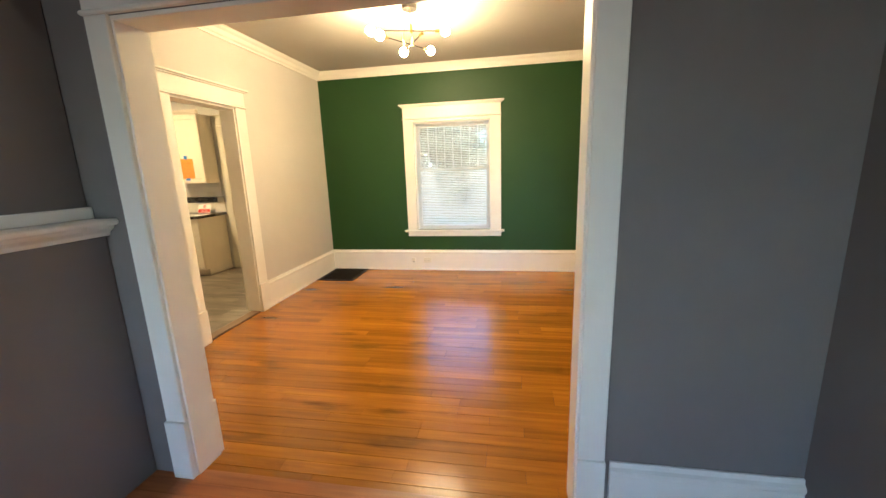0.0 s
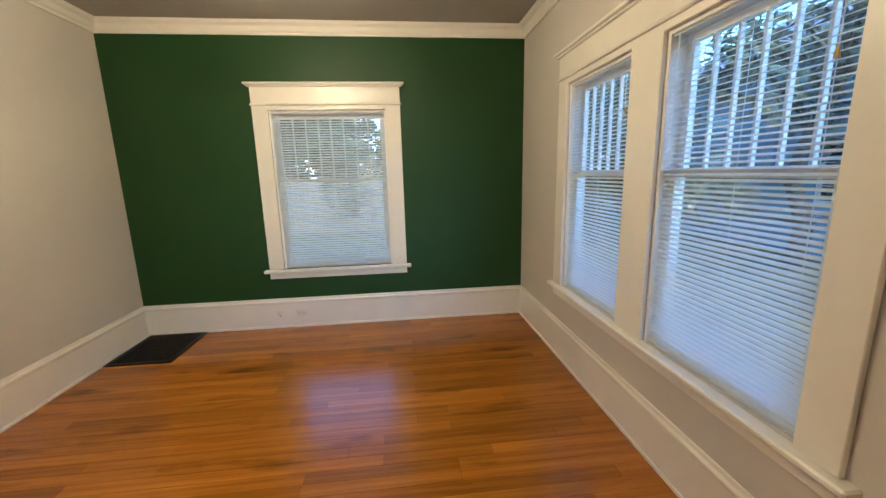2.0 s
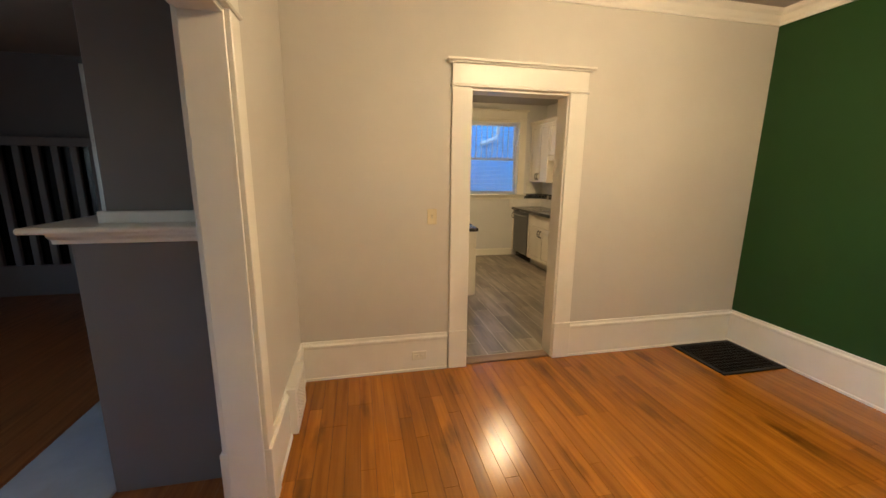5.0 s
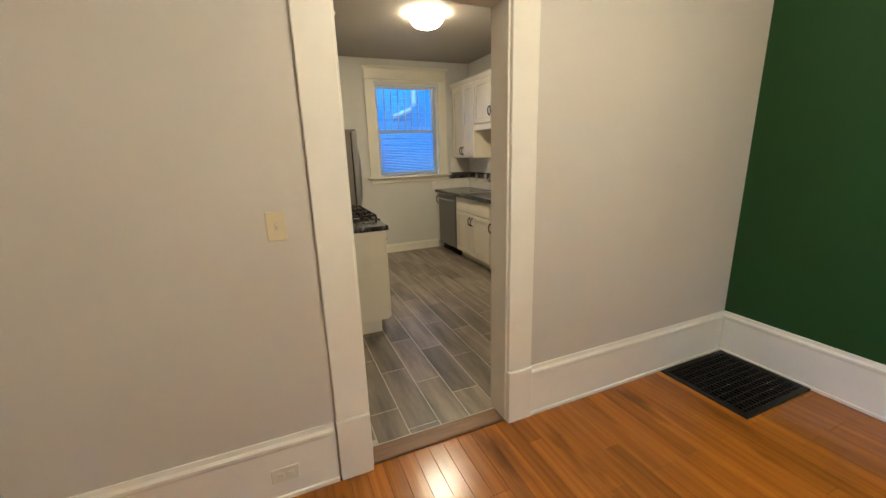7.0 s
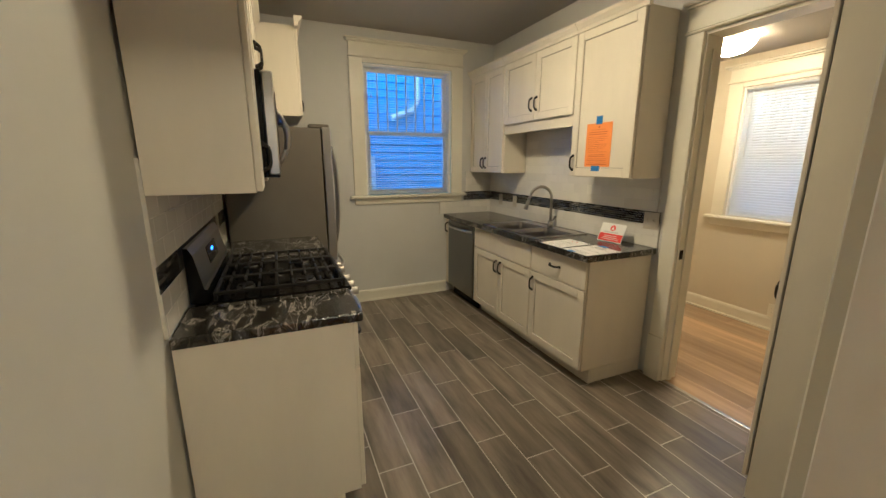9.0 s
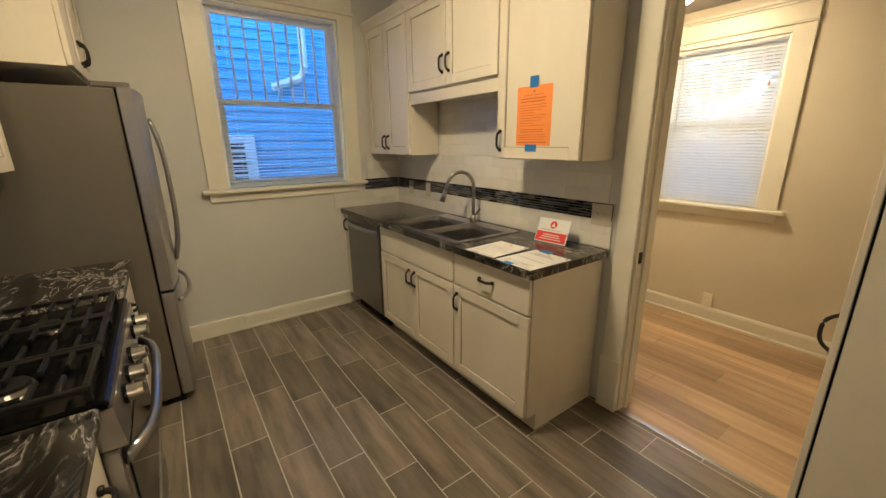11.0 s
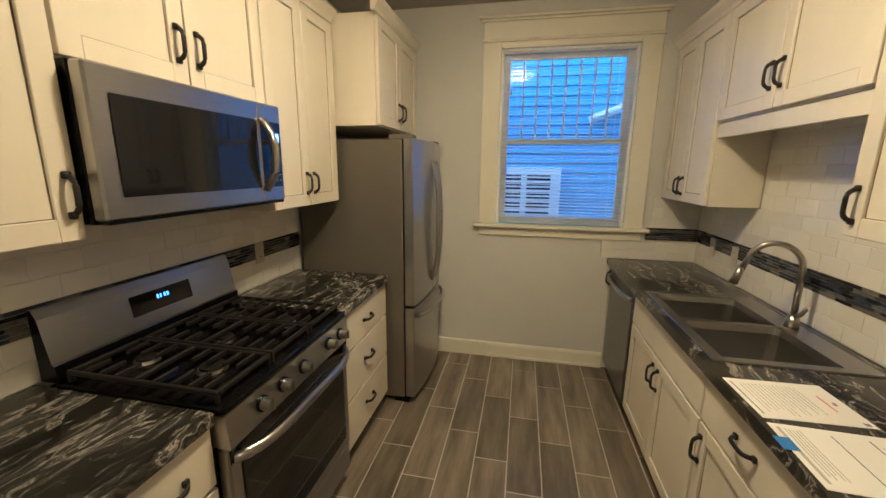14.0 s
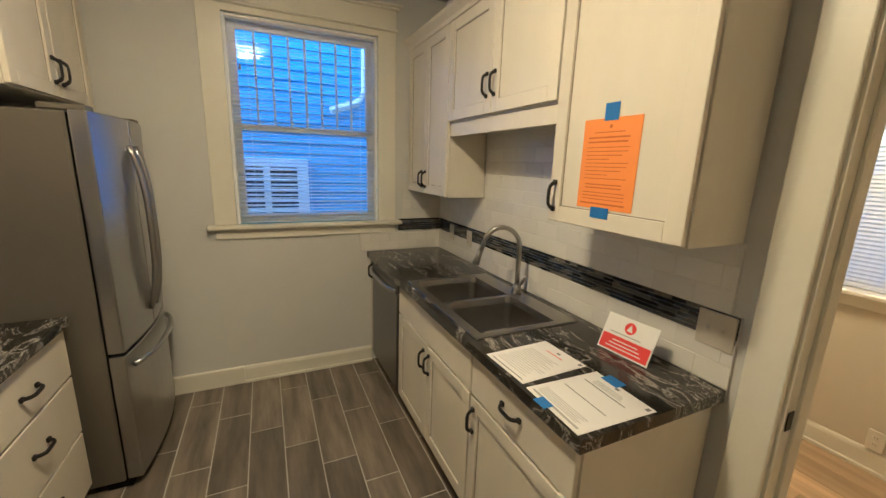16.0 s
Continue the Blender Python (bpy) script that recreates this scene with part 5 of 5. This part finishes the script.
dome_lamp((-3.85, 4.49, KC), 0.165, M_DOME, "frosted glass bowl lamp on the kitchen ceiling, lit")
dome_lamp((-3.78, 6.85, BC), 0.16, M_DOME_B, "frosted glass bowl lamp in the back room, lit")
vent = thing("smoke_detector", (-3.0, 3.9, KC - 0.035), "small round grey ceiling detector", "detector")
part("housing", rod((-3.0, 3.5, KC), (-3.0, 3.5, KC - 0.03), 0.06, None, 24, 0.05), M_PLATE, vent)

# kitchen plates and small fittings
outlet("x", -3.502, 1.105, RW, -1, False, M_TAUPE, "switch", "beige double switch plate on the tiles", 2)
outlet("x", -5.15, 1.09, RW, -1, False, M_TAUPE, "outlet", "beige outlet plate on the tiles")
outlet("x", -5.43, 1.09, RW, -1, False, M_TAUPE, "switch", "beige switch plate on the tiles")
outlet("x", -4.47, 1.11, LW, 1, False, M_TAUPE, "outlet", "beige outlet plate on the tiles")
outlet("x", -3.49, 0.20, BN - 0.014, -1, False, M_PLATE, "outlet", "white outlet with a plug-in night light")

# ---- outside ----
def wavy_ground():
    bm = bmesh.new()
    bmesh.ops.create_grid(bm, x_segments=40, y_segments=40, size=300)
    bmesh.ops.translate(bm, verts=bm.verts[:], vec=(0, 0, -0.7))
    return bm


solid("ground", wavy_ground(), M_GRASS, "lawn with patchy autumn grass", "ground", "structure")


def neighbour(name, x0, x1, y0, y1, h, face, label, siding):
    """A house with lap siding, a gabled roof and windows on the side that faces us."""
    root = thing(name, ((x0 + x1) / 2, (y0 + y1) / 2, -0.7), label, "house")
    part("wall", box(x0, x1, y0, y1, -0.7, h), siding, root)
    s = 1 if face == "east" else -1
    fx = x1 if face == "east" else x0
    bm = bmesh.new()
    n = int((h + 0.5) / 0.125)
    for i in range(n):
        z = -0.45 + i * 0.125
        vs = [bm.verts.new((fx + s * o, y, zz)) for y in (y0, y1) for o, zz in ((0.002, z), (0.028, z), (0.006, z + 0.13))]
        bm.faces.new((vs[1], vs[4], vs[5], vs[2]))
        bm.faces.new((vs[0], vs[3], vs[4], vs[1]))
    bmesh.ops.recalc_face_normals(bm, faces=bm.faces[:])
    tagged(part("lap_siding", bm, siding, root), kind="stuff")
    bm = bmesh.new()
    cx = (x0 + x1) / 2
    for y in (y0 - 0.4, y1 + 0.4):
        for x, z in ((x0 - 0.5, h - 0.1), (cx, h + 2.2), (x1 + 0.5, h - 0.1)):
            bm.verts.new((x, y, z))
    v = list(bm.verts)
    for q in ((0, 1, 4, 3), (1, 2, 5, 4), (0, 2, 1), (3, 4, 5), (0, 3, 5, 2)):
        bm.faces.new([v[i] for i in q])
    bmesh.ops.recalc_face_normals(bm, faces=bm.faces[:])
    part("roof", bm, M_ROOF, root)
    return root, fx, s


def house_window(root, fx, s, y0, y1, z0, z1, halves=1):
    w = part("window", box(fx, fx + s * 0.06, y0 - 0.1, y1 + 0.1, z0 - 0.1, z1 + 0.1, 0.004), M_SASH, root, "white window frame")
    for k in range(halves):
        a = y0 + (y1 - y0) * k / halves + 0.04
        b = y0 + (y1 - y0) * (k + 1) / halves - 0.04
        part("pane", box(fx + s * 0.061, fx + s * 0.064, a, b, z0, z1), M_HOUSEGLASS, w)
        for i in range(10):
            z = z0 + (z1 - z0) * (i + 0.5) / 10
            part("louvre", box(fx + s * 0.065, fx + s * 0.07, a, b, z - 0.012, z + 0.012), M_SASH, w)


root, fx, s = neighbour("neighbour_house", -17, -8.3, -6, 13, 8.6, "east", "blue lap-sided neighbour house with white trim", M_SIDING)
house_window(root, fx, s, 4.2, 5.0, 0.85, 1.5, 2)
part("downspout", tube([(fx + 0.1, 5.85, 8.3), (fx + 0.1, 5.85, 2.5), (fx + 0.1, 5.75, 2.35), (fx + 0.1, 5.4, 2.22)], 0.05, None, 8), M_TRIM, root, "white downspout")
root, fx, s = neighbour("neighbour_house", 10.5, 19, 3.2, 15, 4.3, "west", "pale blue-grey neighbour house with a gabled roof", M_PALE_SIDING)
house_window(root, fx, s, 6.5, 7.4, 0.7, 2.0, 1)
house_window(root, fx, s, 9.0, 9.9, 0.7, 2.0, 1)

fence = thing("fence", (0, 17.5, -0.7), "weathered wooden board fence at the end of the yard", "fence")
bm = box(-0.07, 0.07, -0.012, 0.012, 0, 2.1, 0.004)
fme = finish("board", bm, M_FENCE)
for i in range(110):
    b = new("board", fme)
    b.parent = fence
    b.location = (-9 + i * 0.16, random.uniform(-0.01, 0.01), random.uniform(-0.02, 0.02))
part("rail", box(-9.1, 8.7, 17.52, 17.56, 0.6, 0.7), M_FENCE, fence)


def leafy(bm, c, r, n, rng, size=0.16):
    for _ in range(n):
        d = Vector((rng.gauss(0, 1), rng.gauss(0, 1), rng.gauss(0, 0.8)))
        d = d.normalized() * r * rng.uniform(0.25, 1.0) ** 0.6
        p = Vector(c) + d
        a = Vector((rng.uniform(-1, 1), rng.uniform(-1, 1), rng.uniform(-1, 1))).normalized()
        b = a.orthogonal().normalized()
        k = size * rng.uniform(0.6, 1.4)
        vs = [bm.verts.new(p + a * k), bm.verts.new(p + b * k * 0.45), bm.verts.new(p - a * k), bm.verts.new(p - b * k * 0.45)]
        bm.faces.new(vs)


def tree(x, y, h, seed, label, leaves=3000):
    rng = random.Random(seed)
    root = thing("tree", (x, y, -0.7), label, "tree")
    bm = bmesh.new()
    pts = [(x + rng.uniform(-0.1, 0.1) * i, y + rng.uniform(-0.1, 0.1) * i, -0.7 + h * 0.14 * i) for i in range(6)]
    for i in range(5):
        rod(pts[i], pts[i + 1], 0.2 * (1 - i / 6.5), bm, 10, 0.2 * (1 - (i + 1) / 6.5))
    tips = []
    for i in range(14):
        a = rng.uniform(0, 6.28)
        b = pts[rng.randint(1, 5)]
        e = (b[0] + math.cos(a) * rng.uniform(0.8, 2.0), b[1] + math.sin(a) * rng.uniform(0.8, 2.0), b[2] + rng.uniform(0.5, 1.8))
        rod(b, e, 0.06, bm, 6, 0.02)
        tips.append(e)
    part("trunk", bm, M_BARK, root)
    bm = bmesh.new()
    for e in tips:
        leafy(bm, e, rng.uniform(0.6, 1.2), leaves // 14, rng)
    tagged(part("crown", bm, M_LEAF, root), kind="stuff")


for i, (x, y, h) in enumerate(((-3.5, 20, 7.5), (-0.6, 19.2, 8.5), (1.8, 21, 7), (4.0, 20, 8), (6.8, 18, 7), (8.5, 1.5, 6.5), (7.4, 15, 7.5),
                               (-6.0, 22, 9), (13, 2.0, 7.5), (-8.5, 20, 8.5), (-4.8, 24, 10), (-1.8, 25, 10), (0.8, 24, 9.5), (3.0, 26, 10.5),
                               (5.5, 24, 10), (8.6, 22, 9), (9.0, 3.4, 6.0), (9.2, 9.2, 7.0), (-7.0, 27, 11),
                               (6.3, 12.5, 6.0), (8.4, 18.6, 8.0), (11.5, 20, 9.0))):
    tree(x, y, h, 10 + i, "tall tree with thinning green and yellow leaves beyond the fence" if y > 12 else "small tree with yellowing leaves beside the house")

# ---- pieces: backsplash tiles ----
def splash(name, axis, a0, a1, z0, z1, base, flip, rowh, lens, label, shift=0.0, skip=()):
    """Grout bed with separate glazed tiles on it."""
    lim = (a0, a1, base, base + flip * 0.0108, z0, z1) if axis == "x" else (base, base + flip * 0.0108, a0, a1, z0, z1)
    bed = solid(name, box(*lim), M_GROUT, label, "backsplash", "structure")
    meshes = {}
    r, z = 0, z0 + 0.001
    while z < z1 - 0.012:
        h = min(rowh, z1 - z) - 0.0025
        a = a0 - (shift + (lens / 2 if r % 2 else 0)) % lens
        while a < a1 - 0.012:
            p, q = max(a, a0), min(a + lens - 0.0025, a1)
            if q - p > 0.012:
                key = (round(q - p, 4), round(h, 4))
                if key not in meshes:
                    l, hh = key
                    bm = box(0, l, 0, flip * 0.004, 0, hh, 0.0012) if axis == "x" else box(0, flip * 0.004, 0, l, 0, hh, 0.0012)
                    meshes[key] = finish("tile", bm, M_SPLASH)
                t = new("tile", meshes[key])
                t.parent = bed
                w = Vector((p, base + flip * 0.0082, z)) if axis == "x" else Vector((base + flip * 0.0082, p, z))
                t.location = w - bed.location
            a += lens
        z += rowh
        r += 1
    return bed


SL = "glossy white subway tile backsplash"
S0, S1 = 1.077, 1.168
splash("backsplash_right_low", "x", KX + 0.013, -3.44, 0.926, S0, KN, -1, 0.0755, 0.152, SL)
splash("backsplash_right_high", "x", KX + 0.013, -3.47, S1, 1.39, KN, -1, 0.0755, 0.152, SL, 0.04)
splash("backsplash_sink", "x", -4.985, -4.035, 1.3905, 1.828, KN, -1, 0.0755, 0.152, SL, 0.04)
splash("backsplash_left_low", "x", -4.872, -3.10, 0.926, S0, KS, 1, 0.0755, 0.152, SL, 0.07)
splash("backsplash_left_high", "x", -4.872, -3.10, S1, 1.50, KS, 1, 0.0755, 0.152, SL, 0.02)
splash("backsplash_west_low", "y", 5.20, KN, 0.926, 1.06, KX, 1, 0.067, 0.152, SL)
splash("backsplash_west_high", "y", 5.53, KN, S1, 1.40, KX, 1, 0.0755, 0.152, SL)

GM = [mat("mosaic_" + nm, c, 0.1, 0, 0.15, 12) for nm, c in (("black", (0.012, 0.013, 0.016)), ("slate", (0.05, 0.052, 0.055)), ("grey", (0.13, 0.13, 0.125)), ("blue", (0.03, 0.04, 0.065)), ("taupe", (0.16, 0.145, 0.12)))]


def mosaic(name, axis, a0, a1, base, flip, seed):
    """A band of thin glass strips in five rows."""
    rng = random.Random(seed)
    lim = (a0, a1, base, base + flip * 0.008, S0, S1) if axis == "x" else (base, base + flip * 0.008, a0, a1, S0, S1)
    bed = solid(name, box(*lim), M_GROUT, "dark glass mosaic border strip in the backsplash", "backsplash", "structure")
    bms = [bmesh.new() for _ in GM]
    rh = (S1 - S0) / 6
    for r in range(6):
        a = a0 - rng.uniform(0, 0.05)
        while a < a1:
            l = rng.choice((0.03, 0.05, 0.05, 0.075, 0.1))
            p, q = max(a, a0) + 0.001, min(a + l, a1) - 0.001
            if q - p > 0.006:
                k = rng.choices(range(5), (5, 4, 3, 3, 2))[0]
                z = S0 + r * rh
                if axis == "x":
                    box(p, q, base + flip * 0.0082, base + flip * 0.0122, z + 0.001, z + rh - 0.001, 0, bms[k])
                else:
                    box(base + flip * 0.0082, base + flip * 0.0122, p, q, z + 0.001, z + rh - 0.001, 0, bms[k])
            a += l
    for bm, m in zip(bms, GM):
        tagged(part("glass_strips", bm, m, bed), kind="stuff")


mosaic("mosaic_right", "x", KX + 0.013, -3.44, KN, -1, 1)
mosaic("mosaic_left", "x", -4.872, -3.10, KS, 1, 2)
mosaic("mosaic_west", "y", 5.50, KN - 0.013, KX, 1, 3)

# ---- pieces: floors ----
def plank_mesh(cache, l, w, t, m, r=0.0012):
    key = (round(l, 3), round(w, 4))
    if key not in cache:
        cache[key] = finish("board", box(0, l, 0, w, -t, 0, r), m)
    return cache[key]


sub = solid("floor_dining", box(WX - 0.15, EX, SY - 0.15, NY, -0.1, -0.006), mat("floor_gap", (0.05, 0.022, 0.01), 0.8, 0, 0.2, 5), "orange-brown varnished fir board floor with dark worn patches", "floor", "structure")
cache = {}
rng = random.Random(5)
bw = 0.0815
y = SY - 0.15
while y < NY - 0.01:
    x = (WX if y > SY - 0.01 else OPEN[0]) - rng.choice((0.0, 0.2, 0.4, 0.6))
    while x < EX:
        l = rng.choice((0.6, 0.8, 1.0, 1.2, 1.6))
        lo = WX if y > SY - 0.01 else OPEN[0]
        hi = EX if y > SY - 0.01 else OPEN[1]
        p, q = max(x, lo), min(x + l, hi)
        if q - p > 0.03:
            b = new("board", plank_mesh(cache, q - p - 0.0012, min(bw, NY - y) - 0.0014, 0.006, M_FLOOR, 0.0005))
            b.parent = sub
            b.location = Vector((p, y, rng.uniform(-0.0004, 0.0))) - sub.location
        x += l
    y += bw
th = solid("threshold", box(WX - 0.11, WX - 0.002, DOOR[0] + 0.018, DOOR[1] - 0.018, -0.004, 0.014, 0.006), M_THRESH, "worn wooden threshold strip in the doorway", "threshold", "structure")

lv = solid("floor_living", box(LX, EX, LS, SY - 0.15, -0.1, -0.004), M_DARKFLOOR, "dark brown board floor in the living room", "floor", "structure")
bm = bmesh.new()
y = LS
while y < SY - 0.16:
    x = LX - rng.uniform(0, 1)
    while x < EX:
        l = rng.uniform(0.9, 2.0)
        box(max(x, LX), min(x + l, EX) - 0.0015, y, y + bw - 0.0015, -0.004, 0.0, 0, bm) if min(x + l, EX) - max(x, LX) > 0.05 else None
        x += l
    y += bw
tagged(part("boards", bm, M_DARKFLOOR, lv), kind="stuff")

sub = solid("floor_kitchen", box(KX, WX - 0.11, KS, KN + 0.02, -0.1, KF - 0.0012), M_FGROUT, "grey-brown wood-look porcelain tile floor", "floor", "structure")
TW, TL = 0.1795, 0.605
cache = {}
y0t = 4.405 - 7 * TW
r = 0
while y0t + r * TW < KN + 0.02:
    y = y0t + r * TW
    a, b2 = max(y, KS), min(y + TW, KN + 0.02)
    x = -5.28 - 2 * TL + (r % 3) * TL / 3
    while x < KE + 0.05:
        lo, hi = KX, (WX - 0.112 if DOOR[0] < (a + b2) / 2 < DOOR[1] else KE)
        p, q = max(x, lo), min(x + TL, hi)
        if q - p > 0.02 and b2 - a > 0.02:
            t = new("tile", plank_mesh(cache, q - p - 0.006, b2 - a - 0.006, 0.006, M_TILE, 0.001))
            t.parent = sub
            t.location = Vector((p + 0.002, a + 0.002, KF + rng.uniform(-0.0006, 0.0004))) - sub.location
        x += TL
    r += 1

sub = solid("floor_back", box(-4.8, KE, KN + 0.02, BN, -0.1, KF - 0.006), M_FGROUT, "light brown vinyl plank floor", "floor", "structure")
cache = {}
r = 0
y = KN + 0.022
while y < BN - 0.01:
    x = -4.8 - (r * 0.47) % 1.2
    w = min(0.18, BN - y)
    while x < KE:
        p, q = max(x, -4.8), min(x + 1.2, KE)
        if q - p > 0.03:
            t = new("plank", plank_mesh(cache, q - p - 0.0015, w - 0.0015, 0.006, M_VINYL))
            t.parent = sub
            t.location = Vector((p, y, KF)) - sub.location
        x += 1.2
    y += 0.18
    r += 1
solid("threshold_strip", box(BDOOR[0] + 0.018, BDOOR[1] - 0.018, KN + 0.008, KN + 0.034, KF, KF + 0.005, 0.002), M_NICKEL, "thin metal floor strip in the doorway", "threshold", "structure")
